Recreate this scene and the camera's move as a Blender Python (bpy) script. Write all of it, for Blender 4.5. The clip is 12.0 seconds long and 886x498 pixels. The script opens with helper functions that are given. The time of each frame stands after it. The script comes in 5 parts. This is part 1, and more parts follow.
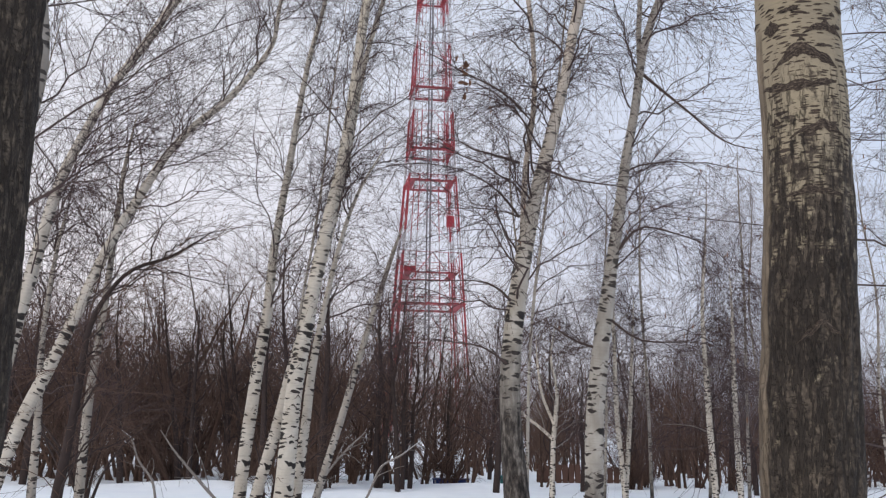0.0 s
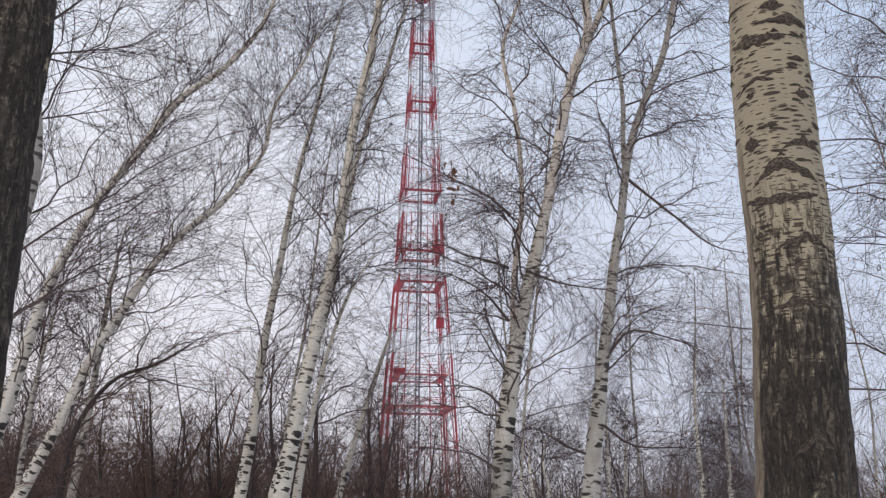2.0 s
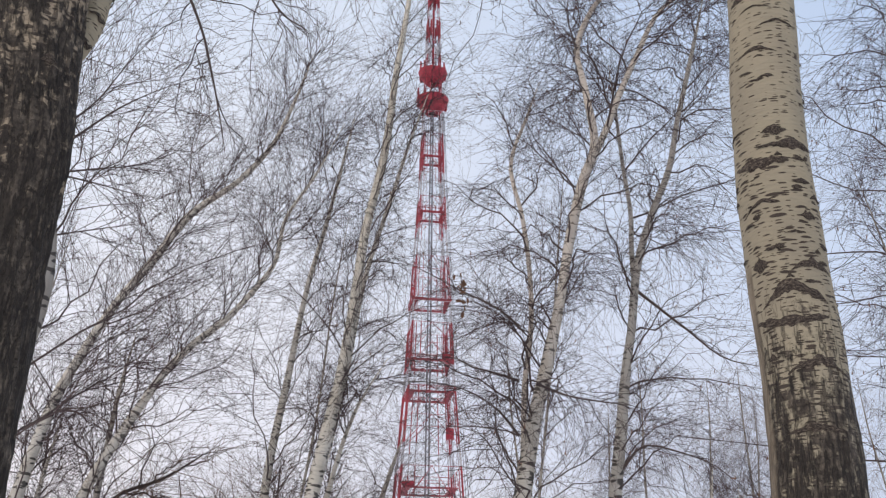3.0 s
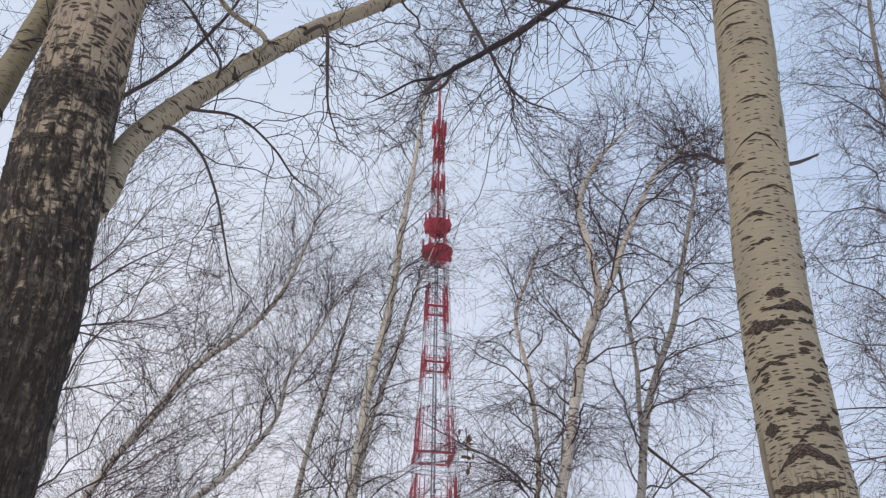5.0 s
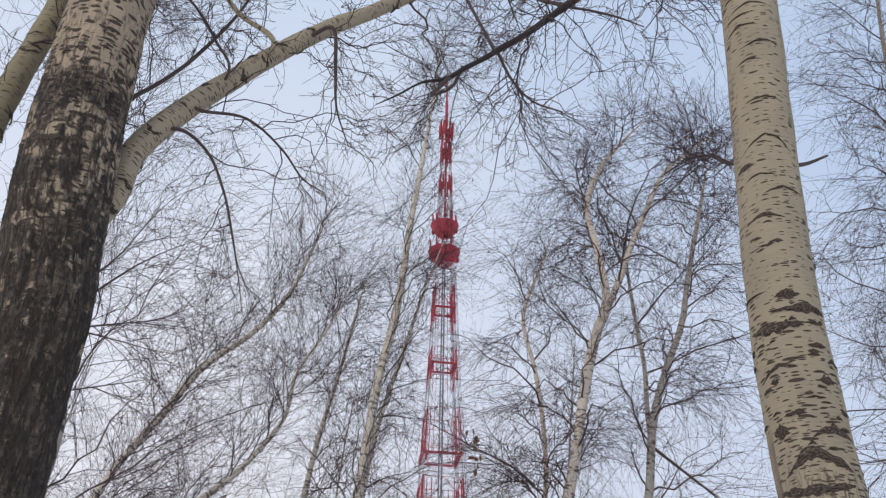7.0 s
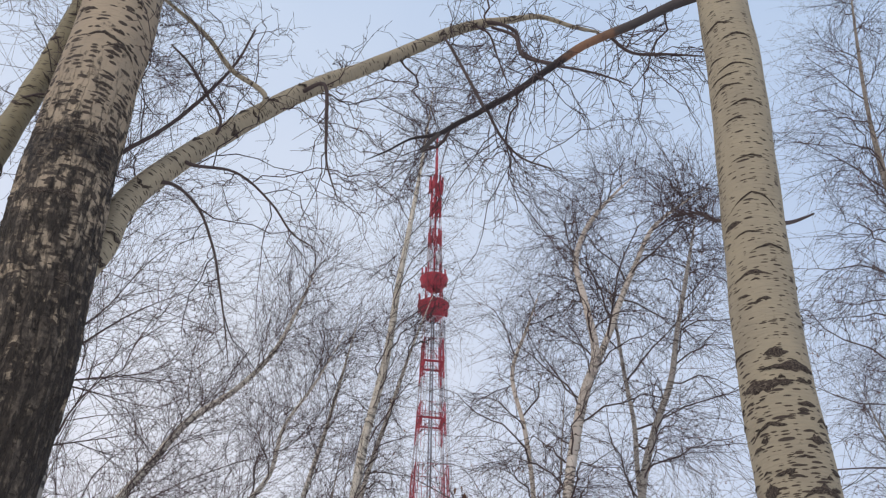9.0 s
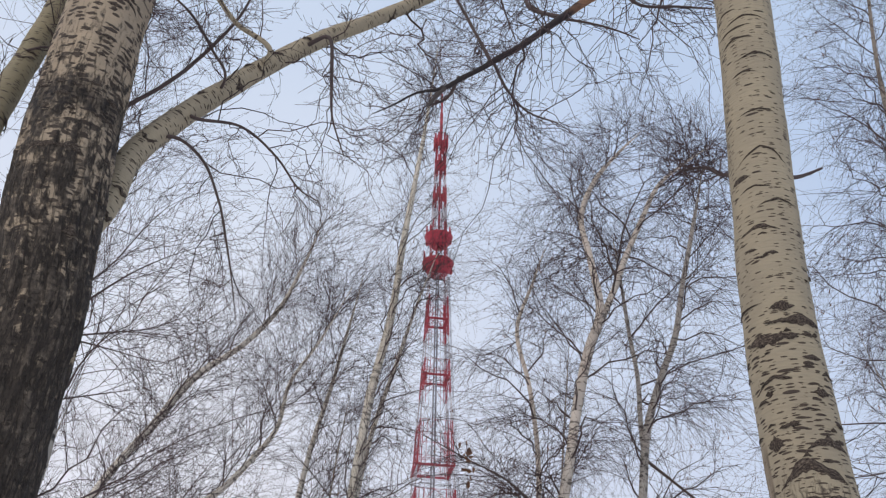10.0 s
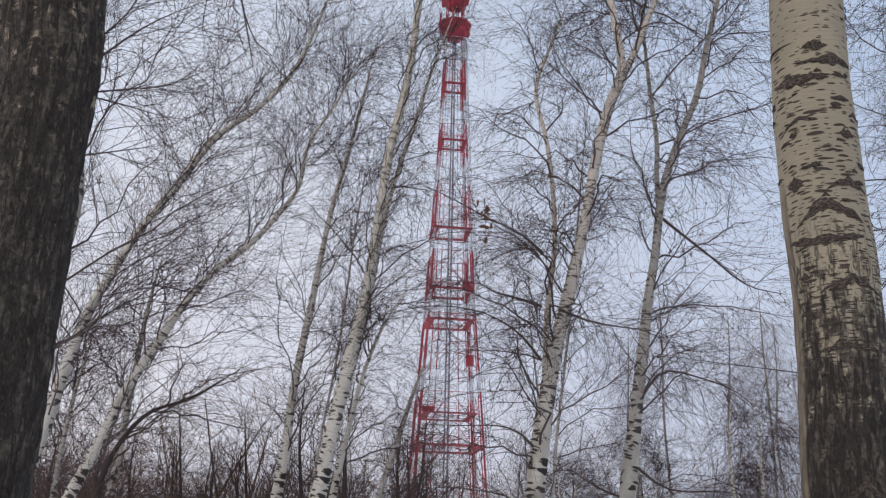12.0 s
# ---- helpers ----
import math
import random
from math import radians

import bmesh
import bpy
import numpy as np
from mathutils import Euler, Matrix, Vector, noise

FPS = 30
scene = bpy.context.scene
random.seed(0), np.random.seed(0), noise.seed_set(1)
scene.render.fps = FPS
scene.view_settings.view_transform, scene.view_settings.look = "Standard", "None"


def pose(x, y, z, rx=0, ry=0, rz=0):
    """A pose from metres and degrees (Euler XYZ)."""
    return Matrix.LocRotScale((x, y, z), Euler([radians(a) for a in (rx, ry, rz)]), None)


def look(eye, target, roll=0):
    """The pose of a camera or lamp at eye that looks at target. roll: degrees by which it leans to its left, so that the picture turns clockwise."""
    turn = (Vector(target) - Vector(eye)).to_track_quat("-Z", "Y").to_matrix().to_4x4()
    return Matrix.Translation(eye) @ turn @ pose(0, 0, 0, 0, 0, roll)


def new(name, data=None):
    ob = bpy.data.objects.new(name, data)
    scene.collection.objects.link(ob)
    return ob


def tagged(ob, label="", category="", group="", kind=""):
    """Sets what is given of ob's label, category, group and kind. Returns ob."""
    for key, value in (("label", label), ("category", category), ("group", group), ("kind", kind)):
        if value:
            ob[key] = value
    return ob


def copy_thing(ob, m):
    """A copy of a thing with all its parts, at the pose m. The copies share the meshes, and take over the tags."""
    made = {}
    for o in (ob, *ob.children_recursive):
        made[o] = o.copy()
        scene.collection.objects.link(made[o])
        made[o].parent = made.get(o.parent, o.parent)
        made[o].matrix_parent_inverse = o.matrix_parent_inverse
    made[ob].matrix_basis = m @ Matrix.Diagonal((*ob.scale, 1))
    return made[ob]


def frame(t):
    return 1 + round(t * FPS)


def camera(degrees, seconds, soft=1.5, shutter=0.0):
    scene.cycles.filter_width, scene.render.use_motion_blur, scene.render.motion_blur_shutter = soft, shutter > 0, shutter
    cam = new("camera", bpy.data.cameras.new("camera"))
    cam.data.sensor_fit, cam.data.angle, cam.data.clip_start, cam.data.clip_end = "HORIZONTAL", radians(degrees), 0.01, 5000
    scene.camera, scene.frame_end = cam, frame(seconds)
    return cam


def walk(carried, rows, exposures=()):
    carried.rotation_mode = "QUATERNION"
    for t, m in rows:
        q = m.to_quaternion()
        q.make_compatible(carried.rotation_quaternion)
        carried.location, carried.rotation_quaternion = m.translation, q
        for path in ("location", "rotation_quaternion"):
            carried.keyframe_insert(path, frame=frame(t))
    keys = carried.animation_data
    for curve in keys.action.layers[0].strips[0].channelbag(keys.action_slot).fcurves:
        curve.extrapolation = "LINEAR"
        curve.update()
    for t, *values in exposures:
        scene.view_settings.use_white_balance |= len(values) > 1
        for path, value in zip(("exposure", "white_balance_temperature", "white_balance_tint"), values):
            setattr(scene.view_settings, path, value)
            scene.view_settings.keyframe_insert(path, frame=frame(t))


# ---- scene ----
# The camera: a hand-held phone that tilts up from the snow to the tower's top and down again.
cam = camera(52.0, 12.0, soft=1.25)
ROWS = [
    (0.0, 0.007, 0.021, 1.541, 101.30, 0.70, -0.00),
    (0.5, 0.008, 0.028, 1.543, 100.41, 0.65, 0.19),
    (1.0, 0.013, 0.033, 1.554, 101.87, 0.26, 0.10),
    (1.5, 0.012, 0.027, 1.566, 104.96, 0.27, -0.17),
    (2.0, 0.011, 0.019, 1.575, 107.67, 0.19, -0.62),
    (2.5, 0.014, 0.022, 1.593, 110.83, 0.10, -0.13),
    (3.0, 0.013, 0.011, 1.607, 114.52, 0.42, 0.07),
    (3.5, 0.014, 0.005, 1.623, 118.12, 0.64, 0.63),
    (5.5, 0.002, -0.019, 1.629, 124.29, 0.75, 0.46),
    (6.0, 0.001, -0.018, 1.628, 124.11, 0.96, 0.85),
    (6.5, 0.002, -0.017, 1.629, 123.95, 1.06, 1.04),
    (8.5, 0.000, -0.018, 1.634, 125.93, 1.21, 0.75),
    (9.0, 0.003, -0.018, 1.636, 127.38, 0.98, 0.28),
    (9.5, 0.003, -0.016, 1.635, 127.17, 0.87, 0.23),
    (10.0, -0.002, -0.010, 1.628, 124.72, 1.20, 0.58),
    (10.5, -0.005, -0.001, 1.618, 120.91, 1.52, 0.97),
    (11.0, -0.006, 0.007, 1.605, 116.87, 1.44, 1.10),
    (11.5, -0.009, 0.020, 1.593, 113.21, 1.58, 1.41),
    (12.0, -0.012, 0.026, 1.580, 110.00, 1.33, 1.42),
]
walk(cam, [(t, pose(x, y, z, tilt, 0, turn) @ pose(0, 0, 0, 0, 0, roll)) for t, x, y, z, tilt, roll, turn in ROWS], [(0.0, 0.0, 6500, 10), (3.5, 0.02, 6430, 10), (5.5, -0.05, 6400, 10), (9.5, -0.05, 6400, 10), (10.5, -0.09, 6330, 10), (12.0, -0.20, 6240, 10)])

# ---- light: a bright overcast winter sky, a veiled sun behind the camera ----
world = bpy.data.worlds.new("winter_sky")
scene.world = world
world.use_nodes = True
wn, wl = world.node_tree.nodes, world.node_tree.links
wn.clear()
sky = wn.new("ShaderNodeTexSky")
sky.sky_type, sky.sun_disc = "NISHITA", False
sky.sun_elevation, sky.sun_rotation = radians(42), radians(215)
sky.dust_density, sky.air_density = 3.0, 1.0
coord = wn.new("ShaderNodeTexCoord")
split = wn.new("ShaderNodeSeparateXYZ")
wl.new(coord.outputs["Generated"], split.inputs[0])
veil = wn.new("ShaderNodeValToRGB")
veil.color_ramp.elements[0].position, veil.color_ramp.elements[0].color = 0.0, (0.83, 0.80, 0.85, 1)
veil.color_ramp.elements[1].position, veil.color_ramp.elements[1].color = 0.9, (0.50, 0.63, 0.83, 1)
mid = veil.color_ramp.elements.new(0.45)
mid.color = (0.71, 0.76, 0.87, 1)
wl.new(split.outputs[2], veil.inputs[0])
cloud = wn.new("ShaderNodeTexNoise")
cloud.inputs["Scale"].default_value, cloud.inputs["Detail"].default_value = 2.2, 4.0
wl.new(coord.outputs["Generated"], cloud.inputs["Vector"])
cloud_ramp = wn.new("ShaderNodeValToRGB")
cloud_ramp.color_ramp.elements[0].position, cloud_ramp.color_ramp.elements[0].color = 0.35, (0.92, 0.94, 0.98, 1)
cloud_ramp.color_ramp.elements[1].position, cloud_ramp.color_ramp.elements[1].color = 0.7, (1.06, 1.04, 1.02, 1)
wl.new(cloud.outputs["Fac"], cloud_ramp.inputs[0])
cloudy = wn.new("ShaderNodeMixRGB")
cloudy.blend_type = "MULTIPLY"
cloudy.inputs[0].default_value = 1.0
wl.new(veil.outputs[0], cloudy.inputs[1])
wl.new(cloud_ramp.outputs[0], cloudy.inputs[2])
clear = wn.new("ShaderNodeValToRGB")
clear.color_ramp.elements[0].position, clear.color_ramp.elements[0].color = 0.1, (1.13, 1.08, 1.03, 1)
clear.color_ramp.elements[1].position, clear.color_ramp.elements[1].color = 0.9, (0.81, 0.87, 0.94, 1)
middle = clear.color_ramp.elements.new(0.5)
middle.color = (1.03, 1.01, 0.99, 1)
across = wn.new("ShaderNodeMath")
across.operation = "ADD"
across.inputs[1].default_value = 0.5
wl.new(split.outputs[0], across.inputs[0])
wl.new(across.outputs[0], clear.inputs[0])
drift = wn.new("ShaderNodeMixRGB")
drift.blend_type = "MULTIPLY"
drift.inputs[0].default_value = 1.0
wl.new(cloudy.outputs[0], drift.inputs[1])
wl.new(clear.outputs[0], drift.inputs[2])
bg_sky, bg_veil, add = wn.new("ShaderNodeBackground"), wn.new("ShaderNodeBackground"), wn.new("ShaderNodeAddShader")
bg_sky.inputs[1].default_value, bg_veil.inputs[1].default_value = 0.012, 1.0
wl.new(sky.outputs[0], bg_sky.inputs[0])
wl.new(drift.outputs[0], bg_veil.inputs[0])
wl.new(bg_sky.outputs[0], add.inputs[0])
wl.new(bg_veil.outputs[0], add.inputs[1])
wl.new(add.outputs[0], wn.new("ShaderNodeOutputWorld").inputs[0])

sun = new("sun", bpy.data.lights.new("sun", "SUN"))
sun.data.energy, sun.data.angle, sun.data.color = 1.0, radians(25), (1.0, 0.95, 0.88)
sun.matrix_world = look((-6, -9, 10), (0, 0, 0))


# ---- materials ----
def material(name, rough=0.85):
    m = bpy.data.materials.new(name)
    m.use_nodes = True
    n, l = m.node_tree.nodes, m.node_tree.links
    b = n["Principled BSDF"]
    b.inputs["Roughness"].default_value = rough
    b.inputs["Specular IOR Level"].default_value = 0.25
    return m, n, l, b


def bark_vector(n, l, scale):
    """Coordinates that run round and along a stem, in metres, stretched by scale."""
    a = n.new("ShaderNodeAttribute")
    a.attribute_name = "bark"
    k = n.new("ShaderNodeVectorMath")
    k.operation = "MULTIPLY"
    k.inputs[1].default_value = scale
    l.new(a.outputs["Vector"], k.inputs[0])
    return k.outputs[0], a.outputs["Vector"]


def tex(n, l, vector, scale=1.0, detail=3.0, rough=0.55):
    t = n.new("ShaderNodeTexNoise")
    t.inputs["Scale"].default_value, t.inputs["Detail"].default_value, t.inputs["Roughness"].default_value = scale, detail, rough
    if vector is not None:
        l.new(vector, t.inputs["Vector"])
    return t.outputs["Fac"]


def ramp(n, l, fac, *stops):
    r = n.new("ShaderNodeValToRGB")
    while len(r.color_ramp.elements) < len(stops):
        r.color_ramp.elements.new(0.5)
    for e, (p, c) in zip(r.color_ramp.elements, stops):
        e.position = p
        e.color = (*c, 1) if len(c) == 3 else c
    l.new(fac, r.inputs[0])
    return r.outputs[0]


def mix(n, l, fac, a, b, mode="MIX"):
    m = n.new("ShaderNodeMixRGB")
    m.blend_type = mode
    for i, v in enumerate((fac, a, b)):
        if isinstance(v, (int, float)):
            m.inputs[i].default_value = v
        elif isinstance(v, tuple):
            m.inputs[i].default_value = (*v, 1)
        else:
            l.new(v, m.inputs[i])
    return m.outputs[0]


def bump(n, l, b, height, strength, distance):
    k = n.new("ShaderNodeBump")
    k.inputs["Strength"].default_value, k.inputs["Distance"].default_value = strength, distance
    l.new(height, k.inputs["Height"])
    l.new(k.outputs[0], b.inputs["Normal"])


BW = ((0, 0, 0), (1, 1, 1))


def calc(n, l, op, *values):
    """One math node on sockets and numbers."""
    m = n.new("ShaderNodeMath")
    m.operation = op
    for i, v in enumerate(values):
        if isinstance(v, (int, float)):
            m.inputs[i].default_value = v
        else:
            l.new(v, m.inputs[i])
    return m.outputs[0]


def dashes(n, l, scale, low, high, jitter=1.0, grow=None):
    """Short dark dashes across a stem: 1 in the dash."""
    v, raw = bark_vector(n, l, scale)
    wob = n.new("ShaderNodeTexNoise")
    wob.inputs["Scale"].default_value = 9.0
    l.new(raw, wob.inputs["Vector"])
    addv = n.new("ShaderNodeVectorMath")
    addv.operation = "MULTIPLY_ADD"
    l.new(wob.outputs["Color"], addv.inputs[0])
    addv.inputs[1].default_value = (0.6, 0.6, 1.6)
    l.new(v, addv.inputs[2])
    t = n.new("ShaderNodeTexVoronoi")
    t.inputs["Scale"].default_value, t.inputs["Randomness"].default_value = 1.0, jitter
    l.new(addv.outputs[0], t.inputs["Vector"])
    size = n.new("ShaderNodeSeparateColor")
    l.new(t.outputs["Color"], size.inputs[0])
    k = n.new("ShaderNodeMath")
    k.operation = "MULTIPLY_ADD"
    l.new(size.outputs[0], k.inputs[0])
    k.inputs[1].default_value = high - low
    k.inputs[2].default_value = low
    s = n.new("ShaderNodeMath")
    s.operation = "SUBTRACT"
    l.new(k.outputs[0], s.inputs[0])
    l.new(t.outputs["Distance"], s.inputs[1])
    out = s.outputs[0] if grow is None else calc(n, l, "ADD", s.outputs[0], grow)
    return ramp(n, l, out, (0.0, BW[0]), (0.07, BW[1]))


def height_of(n, l):
    a = n.new("ShaderNodeAttribute")
    a.attribute_name = "bark"
    s = n.new("ShaderNodeSeparateXYZ")
    l.new(a.outputs["Vector"], s.inputs[0])
    return s.outputs[2]


def birch_bark(name, light, warm, rough_below, dash=1.0, tan=(0.67, 0.575, 0.47)):
    """White bark with dark lenticels and scars; fissured dark bark below a height, in metres along the stem."""
    m, n, l, b = material(name, 0.8)
    v2, _ = bark_vector(n, l, (5, 5, 2))
    base = mix(n, l, ramp(n, l, tex(n, l, v2, 1.6, 4), (0.35, BW[0]), (0.65, BW[1])), light, warm)
    v3, _ = bark_vector(n, l, (9, 9, 60))
    base = mix(n, l, ramp(n, l, tex(n, l, v3, 1.0, 3), (0.50, BW[0]), (0.72, (0.5, 0.5, 0.5))), base, (0.30, 0.26, 0.22))
    young = n.new("ShaderNodeMapRange")
    l.new(height_of(n, l), young.inputs[0])
    young.inputs[1].default_value, young.inputs[2].default_value = 2.6, 7.0
    young.inputs[3].default_value, young.inputs[4].default_value = 0.0, 0.8
    base = mix(n, l, young.outputs[0], base, tan)
    fine = dashes(n, l, (9 * dash, 9 * dash, 34 * dash), -0.10, 0.62)
    large = dashes(n, l, (5.0 * dash, 5.0 * dash, 13 * dash), -0.35, 0.54)
    v4, _ = bark_vector(n, l, (16, 16, 5))
    fiss = tex(n, l, v4, 1.6, 5, 0.65)
    dark = ramp(n, l, fiss, (0.38, (0.018, 0.015, 0.013)), (0.53, (0.075, 0.062, 0.052)), (0.72, (0.26, 0.23, 0.195)))
    col = mix(n, l, mix(n, l, young.outputs[0], fine, mix(n, l, 0.5, (0, 0, 0), fine)), base, (0.05, 0.04, 0.035))
    col = mix(n, l, mix(n, l, young.outputs[0], large, (0, 0, 0)), col, (0.03, 0.026, 0.024))
    h = height_of(n, l)
    wav = n.new("ShaderNodeMath")
    wav.operation = "MULTIPLY_ADD"
    l.new(tex(n, l, v2, 0.9, 4), wav.inputs[0])
    wav.inputs[1].default_value = 1.6
    l.new(h, wav.inputs[2])
    rng_node = n.new("ShaderNodeMapRange")
    l.new(wav.outputs[0], rng_node.inputs[0])
    rng_node.inputs[1].default_value, rng_node.inputs[2].default_value = rough_below + 0.45, rough_below + 1.15
    rng_node.inputs[3].default_value, rng_node.inputs[4].default_value = 1.0, 0.0
    col = mix(n, l, rng_node.outputs[0], col, dark)
    l.new(col, b.inputs["Base Color"])
    hgt = mix(n, l, rng_node.outputs[0], mix(n, l, 0.5, fine, tex(n, l, v3, 2, 3)), fiss)
    bump(n, l, b, hgt, 0.7, 0.006)
    return m


def aspen_bark(name, rough_z, smooth_z, pale=(0.350, 0.285, 0.188), dull=(0.275, 0.226, 0.156), spots=0.0, gain=1.0, strip=None, ring=None, dots=(38, 38, 190)):
    """Yellow-grey aspen bark with dark lenticels that cracks into plates with age and turns to dark furrowed bark lower down."""
    m, n, l, b = material(name, 0.82)
    v2, _ = bark_vector(n, l, (6, 6, 3))
    base = mix(n, l, ramp(n, l, tex(n, l, v2, 1.2, 5), (0.3, BW[0]), (0.7, BW[1])), pale, dull)
    v3, _ = bark_vector(n, l, (20, 20, 130))
    base = mix(n, l, ramp(n, l, tex(n, l, v3, 1.0, 4), (0.48, BW[0]), (0.8, (0.5, 0.5, 0.5))), base, (0.25, 0.205, 0.145))
    v6, _ = bark_vector(n, l, (75, 75, 45))
    grain = tex(n, l, v6, 1.4, 6, 0.7)
    v5, _ = bark_vector(n, l, (13, 13, 9))
    blot = tex(n, l, v5, 1.1, 5, 0.6)
    z = height_of(n, l)
    way = n.new("ShaderNodeMapRange")
    l.new(calc(n, l, "MULTIPLY_ADD", blot, 0.35 * min(1.0, smooth_z - rough_z), z), way.inputs[0])
    way.inputs[1].default_value, way.inputs[2].default_value = rough_z + 0.17, smooth_z + 0.17
    way.inputs[3].default_value, way.inputs[4].default_value = 1.0, 0.0
    age = way.outputs[0]
    grow = calc(n, l, "MULTIPLY", age, 0.30)
    fine = dashes(n, l, dots, -0.24 - spots, 0.50 - spots, grow=grow)
    mid_d = dashes(n, l, (18, 18, 85), -0.52 - spots, 0.36 - spots, grow=calc(n, l, "MULTIPLY", age, 0.36))
    col = mix(n, l, fine, base, (0.070, 0.050, 0.036))
    col = mix(n, l, mid_d, col, (0.062, 0.045, 0.034))
    # plates parted by wandering upright cracks that widen with age
    def ridge(scale, detail):
        v, _ = bark_vector(n, l, scale)
        return calc(n, l, "ABSOLUTE", calc(n, l, "SUBTRACT", tex(n, l, v, 1.0, detail, 0.6), 0.5))

    reach = calc(n, l, "MULTIPLY", calc(n, l, "MAXIMUM", calc(n, l, "SUBTRACT", age, 0.34), 0.0), calc(n, l, "MULTIPLY", blot, 0.32))
    width = calc(n, l, "MINIMUM", reach, 0.055)
    upright = ramp(n, l, calc(n, l, "SUBTRACT", width, ridge((44, 44, 8), 6)), (0.0, BW[0]), (0.03, BW[1]))
    across_b = ramp(n, l, calc(n, l, "SUBTRACT", calc(n, l, "MULTIPLY", width, 0.28), ridge((15, 15, 34), 5)), (0.0, BW[0]), (0.03, BW[1]))
    crack = mix(n, l, 1.0, upright, across_b, "LIGHTEN")
    v9, _ = bark_vector(n, l, (48, 48, 9))
    tone = mix(n, l, 0.5, mix(n, l, 0.5, grain, tex(n, l, v9, 1.2, 5, 0.65)), mix(n, l, 0.5, blot, grain))
    plates = ramp(n, l, tone, *[(p, tuple(gain * x for x in c)) for p, c in ((0.37, (0.030, 0.023, 0.018)), (0.46, (0.066, 0.050, 0.038)), (0.54, (0.125, 0.096, 0.071)), (0.64, (0.27, 0.21, 0.15)))])
    v10, _ = bark_vector(n, l, (38, 38, 20))
    mottle = mix(n, l, 0.35, tex(n, l, v10, 1.0, 6, 0.62), blot)
    old = ramp(n, l, calc(n, l, "MULTIPLY_ADD", calc(n, l, "SUBTRACT", mottle, 0.5), 2.6, age), (0.58, BW[0]), (0.76, BW[1]))
    col = mix(n, l, old, col, plates)
    col = mix(n, l, mix(n, l, 0.72, (0, 0, 0), crack), col, mix(n, l, old, (0.060, 0.045, 0.034), (0.024, 0.018, 0.014)))
    if ring:
        # a black weathered ring round the trunk, ragged at its edges
        off = calc(n, l, "MULTIPLY_ADD", mix(n, l, 0.5, blot, grain), 0.45, z)
        size_z = calc(n, l, "ABSOLUTE", calc(n, l, "SUBTRACT", off, ring + 0.225))
        col = mix(n, l, ramp(n, l, size_z, (0.02, (0.8, 0.8, 0.8)), (0.10, BW[0])), col, (0.026, 0.020, 0.017))
    if strip:
        # a smooth pale seam where the bark has come away down one side
        raw_v, _ = bark_vector(n, l, (1, 1, 0))
        unit = n.new("ShaderNodeVectorMath")
        unit.operation = "NORMALIZE"
        l.new(raw_v, unit.inputs[0])
        dot = n.new("ShaderNodeVectorMath")
        dot.operation = "DOT_PRODUCT"
        l.new(unit.outputs[0], dot.inputs[0])
        dot.inputs[1].default_value = (*strip, 0)
        edge = calc(n, l, "MULTIPLY_ADD", tex(n, l, v5, 0.8, 4), 0.12, dot.outputs["Value"])
        seam = ramp(n, l, edge, (0.955, BW[0]), (0.985, (0.85, 0.85, 0.85)))
        below = n.new("ShaderNodeMapRange")
        l.new(z, below.inputs[0])
        below.inputs[1].default_value, below.inputs[2].default_value = 2.54, 2.60
        below.inputs[3].default_value, below.inputs[4].default_value = 1.0, 0.0
        v8, _ = bark_vector(n, l, (40, 40, 6))
        col = mix(n, l, mix(n, l, below.outputs[0], (0, 0, 0), seam), col, ramp(n, l, tex(n, l, v8, 1.0, 5), (0.35, (0.12, 0.088, 0.06)), (0.65, (0.31, 0.24, 0.165))))
    l.new(col, b.inputs["Base Color"])
    inv = n.new("ShaderNodeInvert")
    l.new(crack, inv.inputs["Color"])
    smooth_h = mix(n, l, 0.6, tex(n, l, v3, 1, 3), mix(n, l, 0.5, fine, mid_d))
    hgt = mix(n, l, ramp(n, l, age, (0.35, BW[0]), (0.6, BW[1])), smooth_h, mix(n, l, 0.4, inv.outputs[0], tone))
    bump(n, l, b, hgt, 0.9, 0.012)
    return m


def stem_bark(name, a, c, rough=0.9):
    """Thin stems and twigs: colour drifts along the wood and from island to island."""
    m, n, l, b = material(name, rough)
    g = n.new("ShaderNodeNewGeometry")
    v, _ = bark_vector(n, l, (14, 14, 9))
    f = mix(n, l, 0.5, tex(n, l, v, 1.0, 4), g.outputs["Random Per Island"])
    l.new(ramp(n, l, f, (0.25, a), (0.75, c)), b.inputs["Base Color"])
    bump(n, l, b, tex(n, l, v, 3, 3), 0.5, 0.003)
    return m


BIRCH = birch_bark("white_birch_bark", (0.60, 0.545, 0.465), (0.47, 0.41, 0.335), 0.1)
BIRCH_CREAM = birch_bark("cream_birch_bark", (0.64, 0.58, 0.495), (0.51, 0.45, 0.365), 0.0, 1.0, (0.62, 0.535, 0.42))
BIRCH_DARK = birch_bark("dark_based_birch_bark", (0.56, 0.505, 0.43), (0.42, 0.365, 0.29), 2.2, 1.0, (0.58, 0.475, 0.385))
BIRCH_MARKED = birch_bark("rough_marked_birch_bark", (0.50, 0.455, 0.39), (0.34, 0.30, 0.25), 1.0, 0.8, (0.36, 0.31, 0.265))
BIRCH_GREY = birch_bark("grey_birch_bark", (0.42, 0.375, 0.32), (0.30, 0.26, 0.215), 0.5, 1.0, (0.22, 0.175, 0.135))
ASPEN = aspen_bark("aspen_bark", 1.80, 2.95, gain=0.66, strip=(0.97, -0.22))
